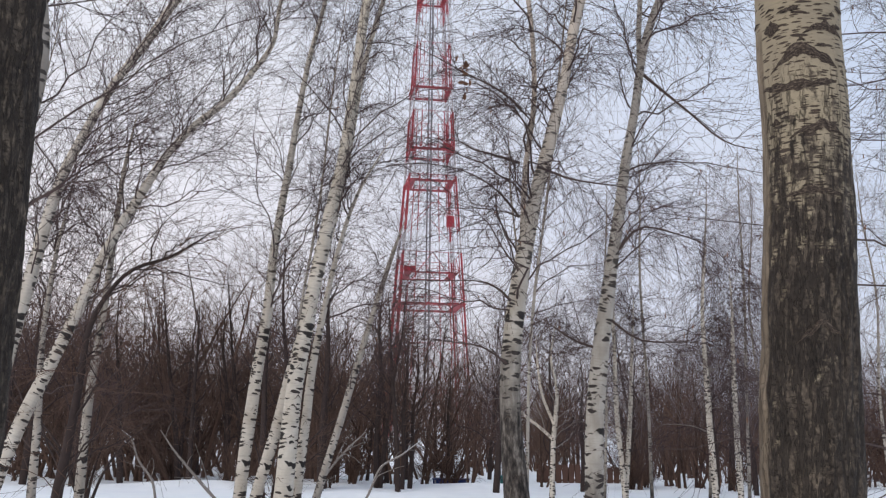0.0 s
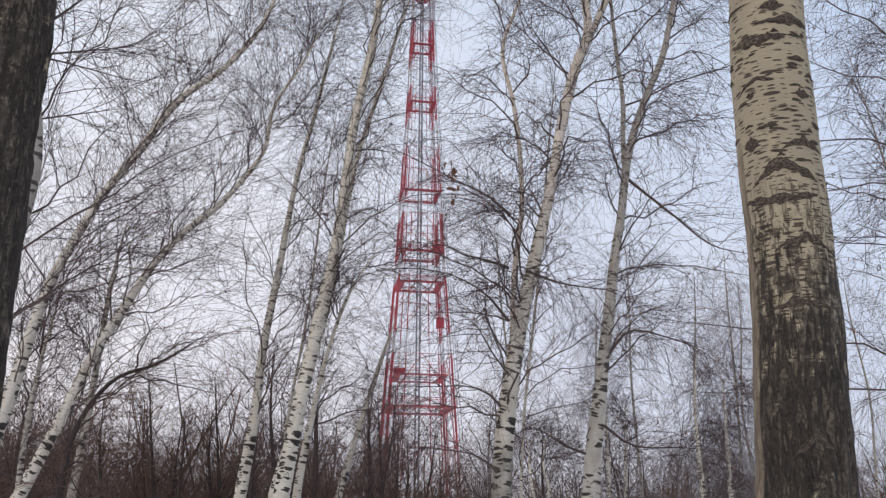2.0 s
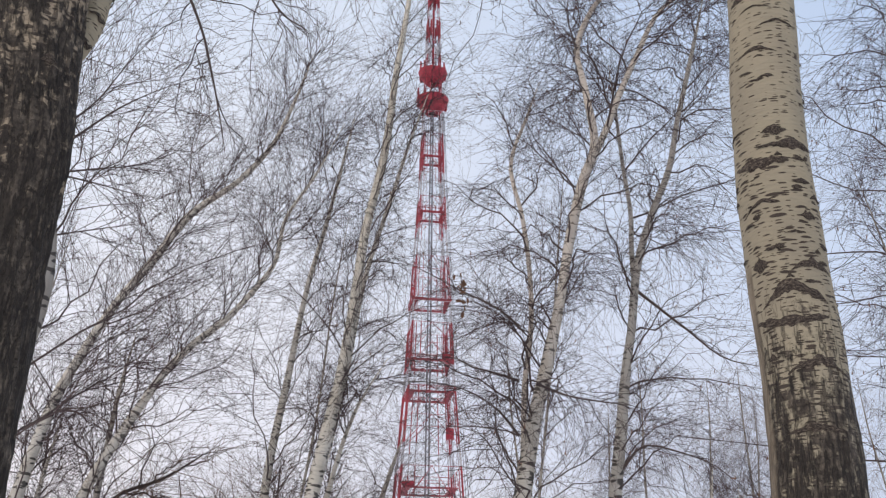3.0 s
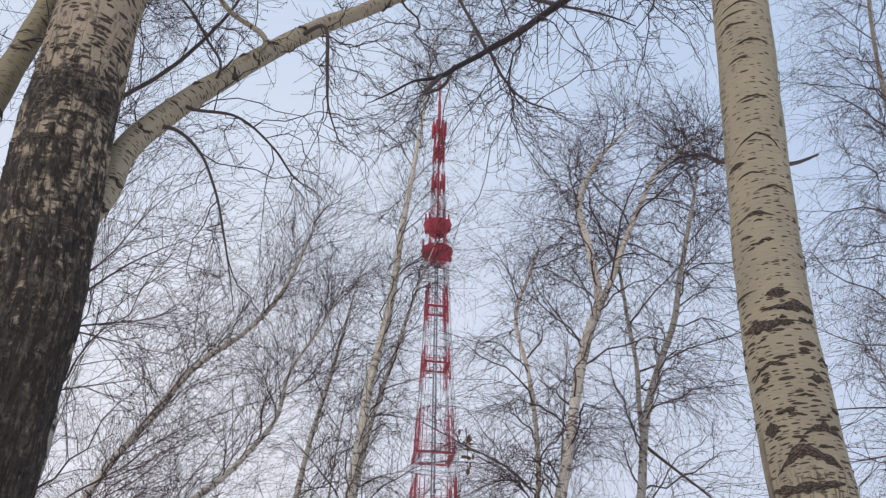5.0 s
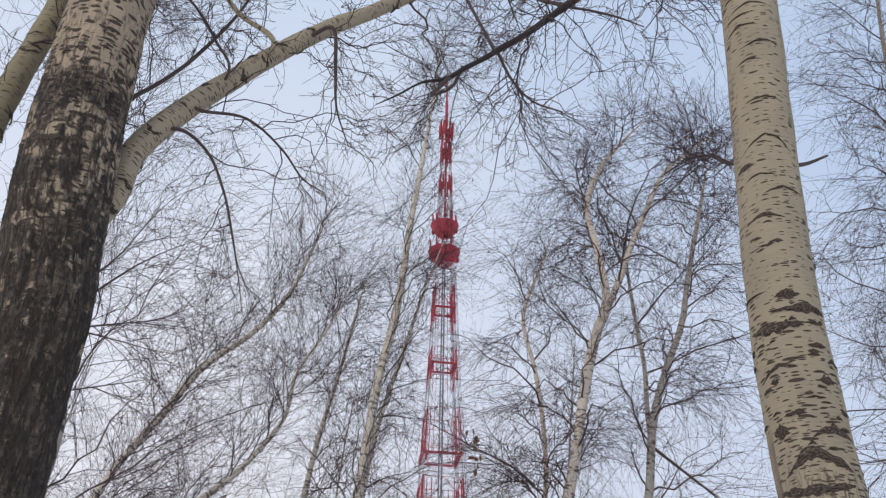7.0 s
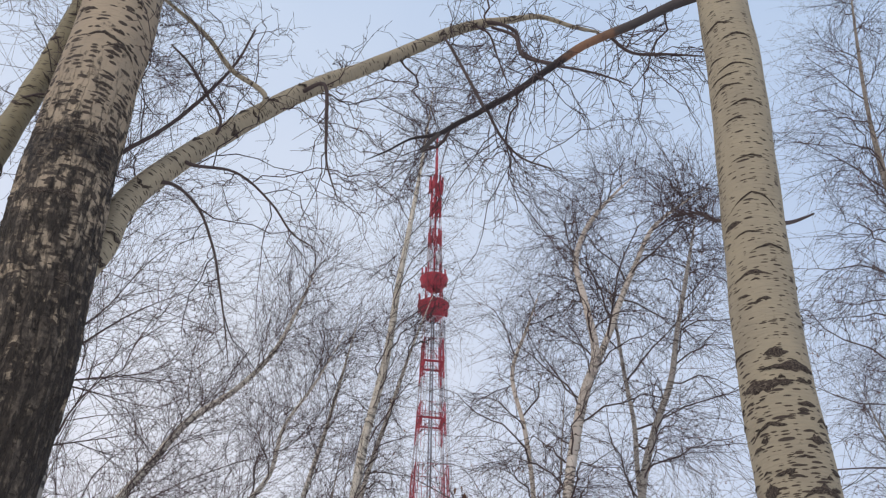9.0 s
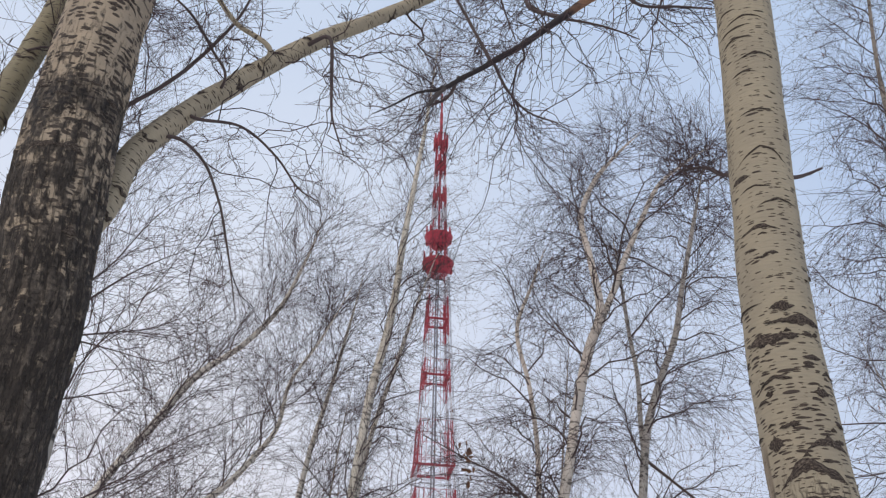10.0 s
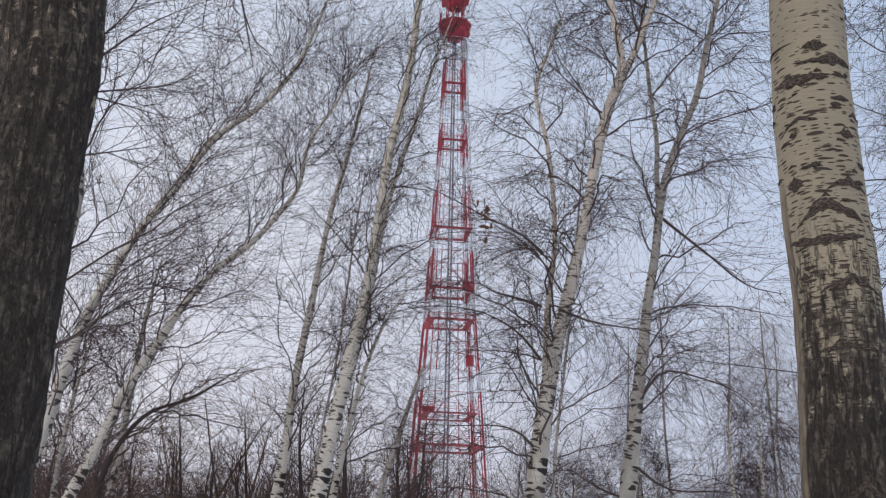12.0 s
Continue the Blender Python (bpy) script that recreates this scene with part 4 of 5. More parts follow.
# ---- the birches in the glade ----
birch(11, [(-1.58, 9.29, -0.15, 0.110), (-1.53, 9.30, 1.04, 0.096), (-1.48, 9.30, 1.87, 0.087), (-1.37, 9.32, 2.68, 0.078), (-1.21, 9.34, 3.64, 0.070), (-1.08, 9.36, 4.32, 0.062), (-1.00, 9.37, 4.96, 0.055), (-0.88, 9.34, 6.08, 0.049), (-0.70, 9.36, 7.12, 0.046), (-0.59, 9.36, 8.29, 0.039), (-0.46, 9.37, 9.41, 0.031), (-0.35, 9.37, 10.44, 0.021), (-0.22, 9.38, 11.93, 0.0114)], "tall straight white birch with black scars, bare crown", BIRCH_CREAM, n_limbs=38, start=0.34, reach=(0.9, 2.0), third=8, aim=(0.5, 0, 0.3), angle=(22, 50), thick=0.010, droop=0.1, second=10, marks=112, catkins=120)
birch(12, [(-2.07, 9.60, -0.15, 0.072), (-1.88, 9.64, 0.85, 0.062), (-1.70, 9.67, 1.56, 0.058), (-1.59, 9.69, 2.12, 0.054), (-1.46, 9.71, 2.66, 0.049), (-1.29, 9.73, 3.35, 0.041), (-1.12, 9.76, 4.18, 0.034), (-0.88, 9.74, 5.76, 0.029), (-0.62, 9.76, 6.76, 0.025), (-0.40, 9.77, 7.60, 0.0160), (-0.15, 9.78, 8.41, 0.0100)], "white birch stem leaning over beside a taller birch", BIRCH, n_limbs=12, start=0.4, reach=(0.8, 1.6), third=6, aim=(0.4, 0, 0), marks=62)
birch(13, [(-1.52, 9.60, -0.15, 0.060), (-1.46, 9.61, 0.86, 0.052), (-1.40, 9.62, 1.54, 0.050), (-1.34, 9.63, 2.24, 0.043), (-1.24, 9.64, 2.84, 0.033), (-1.12, 9.66, 3.46, 0.025), (-0.90, 9.68, 4.16, 0.0168), (-0.60, 9.70, 4.69, 0.0113)], "thin white birch stem behind a taller birch", BIRCH, n_limbs=10, start=0.4, reach=(0.6, 1.5), marks=42)
birch(14, [(-2.14, 9.79, -0.15, 0.079), (-2.08, 9.80, 0.89, 0.069), (-1.97, 9.82, 2.12, 0.065), (-1.90, 9.84, 2.73, 0.055), (-1.85, 9.85, 3.55, 0.045), (-1.74, 9.87, 4.40, 0.040), (-1.65, 9.88, 5.14, 0.032), (-1.58, 9.86, 5.61, 0.029), (-1.43, 9.88, 6.33, 0.024), (-1.29, 9.90, 7.11, 0.0190), (-1.13, 9.92, 8.05, 0.0099)], "slender white birch with a brownish top", BIRCH, n_limbs=26, start=0.34, reach=(0.9, 1.9), third=8, aim=(0.5, 0, 0.3), angle=(22, 50), thick=0.010, droop=0.1, second=9, marks=77, catkins=80)
birch(15, [(-1.97, 13.88, -0.15, 0.067), (-1.82, 13.90, 0.55, 0.058), (-1.54, 13.94, 1.54, 0.055), (-1.22, 13.97, 2.73, 0.048), (-1.02, 13.98, 3.44, 0.039), (-0.78, 14.00, 4.24, 0.031), (-0.57, 14.01, 4.89, 0.0179)], "thin crooked birch leaning in the snow", BIRCH_GREY, n_limbs=10, start=0.3, reach=(0.7, 1.7), sides=10, marks=56)
birch(16, [(-4.28, 8.50, -0.15, 0.073), (-4.02, 8.62, 1.20, 0.063), (-3.91, 8.68, 1.61, 0.064), (-3.73, 8.76, 2.12, 0.061), (-3.54, 8.84, 2.67, 0.055), (-3.34, 8.91, 3.28, 0.051), (-3.10, 9.00, 3.83, 0.047), (-2.85, 9.08, 4.34, 0.040), (-2.62, 9.15, 4.66, 0.037), (-2.33, 9.23, 4.96, 0.033), (-2.11, 9.28, 5.27, 0.030), (-1.89, 9.33, 5.65, 0.025), (-1.80, 9.31, 6.20, 0.020), (-1.54, 9.35, 6.73, 0.0149), (-1.20, 9.40, 7.55, 0.0093)], "strongly leaning white birch with drooping twigs", BIRCH, n_limbs=36, start=0.30, reach=(0.9, 2.0), third=8, aim=(0.5, 0, 0.8), marks=98, droop=0.02, angle=(20, 48), thick=0.010, second=9, len2=(0.5, 1.4), len3=(0.2, 0.7), crook=0.18)
birch(17, [(-4.28, 8.61, -0.15, 0.072), (-4.15, 8.67, 1.92, 0.062), (-4.09, 8.70, 2.38, 0.063), (-4.01, 8.74, 2.90, 0.062), (-3.92, 8.78, 3.48, 0.055), (-3.80, 8.83, 4.07, 0.051), (-3.66, 8.89, 4.48, 0.047), (-3.45, 8.98, 5.03, 0.042), (-3.16, 9.05, 5.55, 0.044), (-2.81, 9.16, 6.22, 0.040), (-2.38, 9.28, 6.68, 0.032), (-2.06, 9.36, 7.19, 0.027), (-1.83, 9.41, 7.88, 0.0190), (-1.65, 9.44, 8.60, 0.0099)], "leaning white birch with a curved upper stem", BIRCH, n_limbs=36, start=0.30, reach=(0.9, 2.0), third=8, aim=(0.5, 0, 0.8), marks=84, droop=0.02, angle=(20, 48), thick=0.010, second=9, len2=(0.5, 1.4), len3=(0.2, 0.7), crook=0.18)
birch(18, [(-3.77, 9.82, -0.15, 0.061), (-3.76, 9.82, 0.82, 0.053), (-3.74, 9.83, 1.92, 0.048), (-3.70, 9.85, 2.47, 0.043), (-3.66, 9.86, 3.09, 0.037), (-3.63, 9.87, 3.73, 0.031), (-3.59, 9.88, 4.38, 0.022), (-3.50, 9.92, 5.13, 0.0129)], "small upright white birch among leaning birches", BIRCH_GREY, n_limbs=14, start=0.25, reach=(0.7, 1.6), sides=10, marks=42)
birch(19, [(-5.17, 11.95, -0.15, 0.066), (-5.18, 11.94, 0.65, 0.057), (-5.19, 11.94, 1.57, 0.051), (-5.22, 11.92, 2.65, 0.037), (-5.16, 11.95, 3.79, 0.026), (-5.04, 12.00, 4.74, 0.0154)], "thin birch with a dark base", BIRCH_GREY, n_limbs=12, start=0.25, reach=(0.8, 1.8), sides=10)
birch(20, [(0.74, 8.19, -0.15, 0.130), (0.68, 8.19, 0.98, 0.113), (0.63, 8.20, 1.66, 0.095), (0.63, 8.20, 2.16, 0.091), (0.68, 8.19, 2.67, 0.085), (0.77, 8.19, 3.24, 0.073), (0.86, 8.18, 3.67, 0.065), (0.97, 8.16, 4.10, 0.061), (1.07, 8.15, 4.51, 0.053), (1.09, 8.11, 4.60, 0.050), (1.27, 8.08, 5.50, 0.050), (1.44, 8.05, 6.12, 0.049), (1.52, 8.04, 6.31, 0.046), (1.50, 8.04, 7.08, 0.036), (1.44, 8.05, 7.69, 0.031), (1.63, 8.02, 8.18, 0.026), (1.91, 7.96, 8.53, 0.0163), (2.19, 7.88, 8.80, 0.0098)], "large forked birch with dark cracked base", BIRCH_DARK, forks=[[(1.52, 8.04, 6.28, 0.036), (1.73, 8.10, 6.76, 0.035), (1.91, 8.16, 7.23, 0.033), (2.13, 8.21, 7.73, 0.029), (2.43, 8.23, 8.32, 0.024), (2.80, 8.22, 8.66, 0.0150), (3.14, 8.20, 8.92, 0.0091)], [(0.71, 8.19, 2.77, 0.031), (0.74, 8.25, 3.25, 0.029), (0.78, 8.30, 3.97, 0.027), (0.87, 8.35, 4.67, 0.025), (0.82, 8.37, 5.76, 0.023), (0.72, 8.44, 6.46, 0.021), (0.91, 8.48, 7.06, 0.0157), (1.07, 8.51, 7.55, 0.0097)]], limbs=[[(0.87, 8.08, 3.94, 0.021), (1.13, 7.94, 3.79, 0.0178), (1.41, 7.80, 3.70, 0.0150), (1.64, 7.65, 3.63, 0.0098)], [(0.62, 8.10, 2.69, 0.020), (0.47, 8.05, 2.82, 0.0141), (0.32, 8.00, 2.85, 0.0120), (0.02, 7.95, 2.84, 0.0099), (-0.28, 7.88, 2.83, 0.0079), (-0.66, 7.80, 2.79, 0.0039)], [(0.58, 8.11, 2.13, 0.0198), (0.39, 8.04, 2.26, 0.0158), (0.12, 7.98, 2.30, 0.0117), (-0.17, 7.90, 2.31, 0.0078), (-0.46, 7.81, 2.28, 0.0038)], [(0.73, 8.10, 4.50, 0.0186), (0.54, 8.03, 4.64, 0.0159), (0.18, 7.98, 4.81, 0.0132), (-0.22, 7.90, 5.00, 0.0106), (-0.54, 7.81, 5.11, 0.0052)], [(0.70, 8.10, 3.46, 0.021), (0.50, 8.04, 3.69, 0.0155), (0.25, 7.97, 3.83, 0.0129), (-0.36, 7.89, 3.89, 0.0102), (-0.64, 7.80, 3.80, 0.0050)], [(0.71, 8.10, 3.97, 0.021), (0.48, 8.04, 4.03, 0.0182), (0.27, 7.97, 4.06, 0.0155), (0.12, 7.90, 4.14, 0.0129), (0.07, 7.83, 4.40, 0.0051)]], n_limbs=40, start=0.27, reach=(0.9, 2.2), aim=(-0.5, -0.1, 0), third=8, marks=84, catkins=200)
birch(21, [(1.39, 8.71, -0.15, 0.102), (1.43, 8.71, 0.95, 0.089), (1.47, 8.70, 1.88, 0.085), (1.55, 8.68, 2.53, 0.076), (1.64, 8.67, 3.13, 0.060), (1.72, 8.65, 3.63, 0.055), (1.80, 8.64, 4.17, 0.047), (1.89, 8.62, 4.64, 0.042), (2.02, 8.55, 5.42, 0.040), (2.19, 8.51, 5.91, 0.035), (2.38, 8.45, 6.35, 0.033), (2.55, 8.40, 7.03, 0.028), (2.75, 8.34, 7.76, 0.023), (2.97, 8.26, 8.61, 0.0134)], "forked birch with rough black marks and arching branches", BIRCH_MARKED, forks=[[(1.95, 8.56, 5.12, 0.028), (1.97, 8.64, 5.52, 0.026), (2.01, 8.71, 5.94, 0.024), (1.99, 8.80, 6.68, 0.022), (1.98, 8.88, 7.41, 0.0165), (1.96, 8.97, 8.12, 0.0103)]], limbs=[[(1.68, 8.66, 3.24, 0.025), (1.88, 8.54, 3.47, 0.022), (2.22, 8.38, 3.38, 0.0160), (2.49, 8.23, 3.22, 0.0130), (2.69, 8.09, 2.93, 0.0076)], [(1.97, 8.60, 5.08, 0.028), (2.38, 8.39, 4.59, 0.022), (2.68, 8.19, 4.22, 0.0159), (2.93, 8.00, 4.09, 0.0104)], [(1.52, 8.69, 2.31, 0.024), (1.23, 8.63, 2.41, 0.0188), (0.96, 8.57, 2.56, 0.0160), (0.63, 8.50, 2.39, 0.0079)], [(1.59, 8.68, 2.63, 0.024), (1.85, 8.52, 2.40, 0.0185), (2.27, 8.32, 2.36, 0.0129), (2.61, 8.11, 2.30, 0.0075)]], n_limbs=30, start=0.35, reach=(0.9, 2.1), aim=(0.4, 0, 0), second=11, third=7, marks=130, catkins=260)
birch(22, [(2.30, 19.39, -0.15, 0.067), (2.32, 19.38, 0.36, 0.058), (2.37, 19.38, 1.43, 0.053), (2.42, 19.37, 1.94, 0.047), (2.44, 19.37, 2.41, 0.036), (2.33, 19.38, 3.01, 0.024), (2.46, 19.37, 3.97, 0.0121)], "small pale birch with a low fork", BIRCH, forks=[[(2.35, 19.38, 1.39, 0.035), (2.08, 19.41, 1.63, 0.030), (1.76, 19.44, 1.88, 0.024), (1.57, 19.46, 2.15, 0.0179)], [(2.38, 19.38, 1.69, 0.035), (2.14, 19.40, 2.29, 0.030), (2.05, 19.41, 2.89, 0.024), (2.01, 19.42, 3.61, 0.0181)]], n_limbs=14, start=0.3, reach=(1.2, 2.6), sides=8, len2=(0.5, 1.3), len3=(0.2, 0.6), fat=1.5, limb_mat=PALE)
birch(23, [(3.81, 19.25, -0.15, 0.067), (3.79, 19.25, 0.34, 0.058), (3.68, 19.27, 1.84, 0.053), (3.66, 19.28, 3.01, 0.042), (3.66, 19.28, 4.22, 0.030), (3.80, 19.25, 5.44, 0.0183)], "thin far white birch of a pair", BIRCH, n_limbs=12, start=0.3, reach=(0.9, 2.0), sides=8, len2=(0.5, 1.2), len3=(0.2, 0.6), fat=1.5, limb_mat=PALE)
birch(24, [(3.83, 19.45, -0.15, 0.067), (3.86, 19.44, 0.33, 0.059), (3.98, 19.42, 1.85, 0.047), (4.05, 19.40, 3.03, 0.036), (4.13, 19.39, 4.48, 0.0183)], "thin far white birch of a pair", BIRCH, n_limbs=12, start=0.3, reach=(0.9, 2.0), sides=8, len2=(0.5, 1.2), len3=(0.2, 0.6), fat=1.5, limb_mat=PALE)
birch(25, [(5.11, 17.28, -0.15, 0.072), (5.09, 17.29, 0.35, 0.062), (5.03, 17.31, 1.83, 0.058), (5.00, 17.31, 2.88, 0.048), (5.00, 17.32, 3.96, 0.033), (5.12, 17.28, 5.18, 0.0165)], "thin far upright white birch before the thicket", BIRCH, n_limbs=14, start=0.3, reach=(1.0, 2.2), sides=8, len2=(0.5, 1.2), len3=(0.2, 0.6), fat=1.5, droop=0.6, limb_mat=PALE)
birch(26, [(5.51, 17.16, -0.15, 0.071), (5.51, 17.16, 0.37, 0.062), (5.49, 17.17, 1.84, 0.052), (5.49, 17.17, 2.77, 0.042), (5.51, 17.16, 3.73, 0.027), (5.50, 17.16, 4.71, 0.0163)], "thin far upright white birch before the thicket", BIRCH, n_limbs=14, start=0.3, reach=(1.0, 2.2), sides=8, len2=(0.5, 1.2), len3=(0.2, 0.6), fat=1.5, droop=0.6, limb_mat=PALE)
birch(27, [(4.55, 8.93, -0.15, 0.055), (4.60, 8.90, 0.87, 0.048), (4.72, 8.84, 2.47, 0.047), (5.40, 8.40, 8.28, 0.033), (5.43, 8.39, 9.34, 0.028), (5.51, 8.33, 10.39, 0.026), (5.67, 8.22, 11.73, 0.0197), (5.86, 8.09, 13.10, 0.0166)], "birch with a fine hanging crown", BIRCH_GREY, n_limbs=34, start=0.3, reach=(0.9, 2.0), aim=(-0.3, 0, 0), catkins=160)
birch(29, [(-2.28, 4.47, -0.15, 0.061), (-2.35, 4.43, 1.21, 0.053), (-2.40, 4.41, 1.95, 0.054), (-2.13, 4.51, 3.48, 0.053), (-2.23, 4.46, 4.20, 0.048), (-2.32, 4.41, 5.14, 0.042), (-2.44, 4.35, 6.64, 0.028), (-2.52, 4.30, 7.78, 0.0111)], "birch with fanning brown branches behind an old aspen", BIRCH_GREY, limbs=[[(-2.23, 4.46, 4.20, 0.0145), (-2.11, 4.56, 4.41, 0.0129), (-1.97, 4.66, 4.64, 0.0102), (-1.79, 4.78, 4.86, 0.0070), (-1.52, 4.91, 5.07, 0.0049), (-1.26, 5.03, 5.20, 0.0025)], [(-2.21, 4.47, 4.09, 0.0102), (-1.99, 4.64, 4.22, 0.0085), (-1.79, 4.79, 4.34, 0.0066), (-1.59, 4.94, 4.56, 0.0036)], [(-2.21, 4.47, 4.10, 0.0093), (-2.00, 4.64, 4.12, 0.0073), (-1.76, 4.80, 4.12, 0.0053), (-1.55, 4.95, 4.17, 0.0034)], [(-2.16, 4.49, 3.71, 0.0079), (-1.92, 4.71, 3.87, 0.0062), (-1.74, 4.88, 3.99, 0.0033)], [(-2.22, 4.46, 4.35, 0.0096), (-2.07, 4.59, 4.65, 0.0089), (-1.97, 4.69, 4.99, 0.0070), (-1.84, 4.79, 5.30, 0.0049), (-1.60, 4.93, 5.51, 0.0025)]], n_limbs=22, start=0.3, reach=(0.6, 1.5), aim=(1.0, 0, 0.2), fat=0.70, second=14, thick=0.0075, droop=0.05)
birch(30, [(3.75, 6.3, -0.15, 0.11), (3.8, 6.3, 2.0, 0.09), (3.95, 6.35, 4.0, 0.07), (4.0, 6.3, 6.0, 0.045), (4.1, 6.2, 8.0, 0.012)], "birch with long thin side branches", BIRCH_GREY, n_limbs=32, start=0.12, reach=(1.2, 2.6), aim=(-1.3, 0, 0), fat=0.8, angle=(45, 80), catkins=220)
birch(28, [(-3.29, 7.86, -0.15, 0.054), (-3.20, 7.89, 0.96, 0.047), (-3.14, 7.91, 1.51, 0.038), (-3.10, 7.93, 2.04, 0.032), (-3.08, 7.94, 2.34, 0.027), (-2.98, 7.98, 2.64, 0.022), (-2.79, 8.05, 2.91, 0.0177), (-2.48, 8.15, 3.06, 0.0129), (-2.09, 8.26, 3.35, 0.0079)], "dark bending bird cherry with arching branches", DARKWOOD, n_limbs=18, start=0.2, reach=(0.8, 2.0), category="bare tree", limb_mat=DARKWOOD, twig_mat=BRUSH, name="bird_cherry_tree", group="", aim=(0.7, 0, 0.3), sides=10, second=8, third=5)


# ---- hanging bunch of dry seed pods ----
def dry_bunch(seed, at, length, count, label):
    rng = np.random.default_rng(seed)
    thing = empty("dry_leaf_bunch", at, label, "dry leaves", "dry bunches")
    p = np.array([[(0.04 * math.sin(2.4 * u) * length, 0, -length * u) for u in np.linspace(0, 1, 8)]]) + np.array(at)
    v, q, b = tubes(p, np.linspace(0.004, 0.0015, 8)[None], 4)
    hang(link_mesh("stalk", v, q, TWIG, None, b), thing)
    for i in range(count):
        u = rng.uniform(0.05, 1)
        c = p[0, int(u * 7)] + rng.normal(0, 0.02, 3)
        d = rng.normal(size=3) * 0.6 + np.array((0, 0, -0.8))
        d /= np.linalg.norm(d)
        side = np.cross(d, rng.normal(size=3))
        side /= np.linalg.norm(side)
        up = np.cross(side, d)
        L, W = rng.uniform(0.05, 0.09), rng.uniform(0.018, 0.03)
        vs = [c, c + d * L * 0.35 + side * W * 0.8 + up * 0.008, c + d * L * 0.75 + side * W * 0.6 - up * 0.006, c + d * L, c + d * L * 0.75 - side * W * 0.6 + up * 0.01, c + d * L * 0.35 - side * W * 0.8 + up * 0.012, c + d * L * 0.5 - up * 0.008]
        ts = [(0, 1, 6), (1, 2, 6), (2, 3, 6), (3, 4, 6), (4, 5, 6), (5, 0, 6)]
        hang(link_mesh("dry_leaf", vs, ts, LEAF, None, [(0, 0, i * 0.1)] * 7), thing)


dry_bunch(3, (0.17, 7.93, 4.97), 0.42, 16, "bunch of curled brown leaves hanging from a twig")


# ---- the brown thicket and dark wood behind the glade ----
def shrub_mesh(seed, stems, tall, bare):
    """A clump of thin stems, bare near the ground, with a dense fine crown."""
    rng = np.random.default_rng(seed)
    base = np.zeros((stems, 1, 3))
    base[:, 0, :2] = rng.normal(0, 0.16, (stems, 2))
    d = np.stack([rng.normal(0, 0.30, stems), rng.normal(0, 0.30, stems), np.ones(stems)], 1)
    L = tall * rng.uniform(0.6, 1.0, stems)
    w = np.linspace(0, 1, 6)
    P = base + d[:, None] * (L[:, None] * w)[..., None] + rng.normal(0, 0.1, (stems, 1, 3)) * (L[:, None] * w**2)[..., None]
    P[:, 0, 2] = -0.1
    R = rng.uniform(0.030, 0.060, stems)[:, None] * (1 - 0.8 * w[None])
    out = [tubes(P, R, 4)]
    s, sr = sprout(rng, P, R, 12, bare, 0.98, (0.7, 1.8), (25, 70), -0.05, 3, 0.012, 0.45, 0.2, 0.35)
    out.append(tubes(s, sr, 3))
    t, tr = sprout(rng, s, sr, 6, 0.1, 1.0, (0.35, 1.1), (25, 65), 0.0, 2, 0.0115, 0.5, 0.15, 0.3)
    out.append(tubes(t, tr, 3))
    return merge(out)


def thicket():
    rng = np.random.default_rng(40)
    variants = [shrub_mesh(50 + i, 3 + i % 2, 3.3 + 0.35 * (i % 4), 0.11) for i in range(8)]
    parts = []
    for i in range(290):
        y = 27.5 + 46 * rng.uniform() ** 1.15
        x = rng.uniform(-0.62, 0.62) * y
        v, q, b = variants[i % 8]
        a, s = rng.uniform(0, 6.28), rng.uniform(0.75, 1.2) * (0.86 + 0.0150 * y) * (1.12 if x < -0.12 * y else 0.95 if x < 0.08 * y else 0.80)
        m = np.array(((math.cos(a), -math.sin(a), 0), (math.sin(a), math.cos(a), 0), (0, 0, 1))) * s
        parts.append((v @ m.T + np.array((x, y, fall(y))), q, b + np.array((0, 0, i))))
    low = [shrub_mesh(80 + i, 5, 0.9, 0.05) for i in range(3)]
    for i in range(26):
        y = rng.uniform(24.5, 29)
        v, q, b = low[i % 3]
        a = rng.uniform(0, 6.28)
        m = np.array(((math.cos(a), -math.sin(a), 0), (math.sin(a), math.cos(a), 0), (0, 0, 1))) * rng.uniform(0.4, 0.8)
        parts.append((v @ m.T + np.array((rng.uniform(-0.6, 0.6) * y, y, fall(y))), q, b + np.array((0, 0, i))))
    for k in range(4):
        v, q, b = merge(parts[k::4])
        ob = link_mesh("thicket", v, q, BRUSH, None, b)
        tagged(ob, "dense brown leafless undergrowth at the wood's edge", "bushes", kind="stuff")


thicket()


def dark_tree(seed, tall, lean):
    """A dark bare tree of the wood's edge."""
    rng = np.random.default_rng(seed)
    thing = empty("dark_tree", (0, 0, 0), "dark bare young tree at the edge of the wood", "bare tree", "wood edge trees")
    rows = [(0, 0, -0.2, 0.10), (lean * 0.2, 0.05, tall * 0.25, 0.08), (lean * 0.5, 0.0, tall * 0.5, 0.06), (lean * 0.8, 0.1, tall * 0.75, 0.035), (lean, 0, tall, 0.012)]
    _, P, R = tube_part("trunk", rows, 8, DARKWOOD, thing, 0.3, 0.05, rng)
    a, ar = sprout(rng, P, R, 13, 0.20, 0.97, (1.2, 2.8), (30, 62), -0.05, 8, 0.028, 0.2, 0.3, 0.5, 0.3)
    for x in range(len(a)):
        v, q, b = tubes(a[x:x + 1], ar[x:x + 1], 4)
        hang(link_mesh("branch", v, q, DARKWOOD, None, b), thing)
    clothe(thing, rng, [(a, ar)], BRUSH, 6, 5, (0.5, 1.4), (0.25, 0.8), 0.05, 0.010, 0.0065, k3=2, k2=4)
    return thing


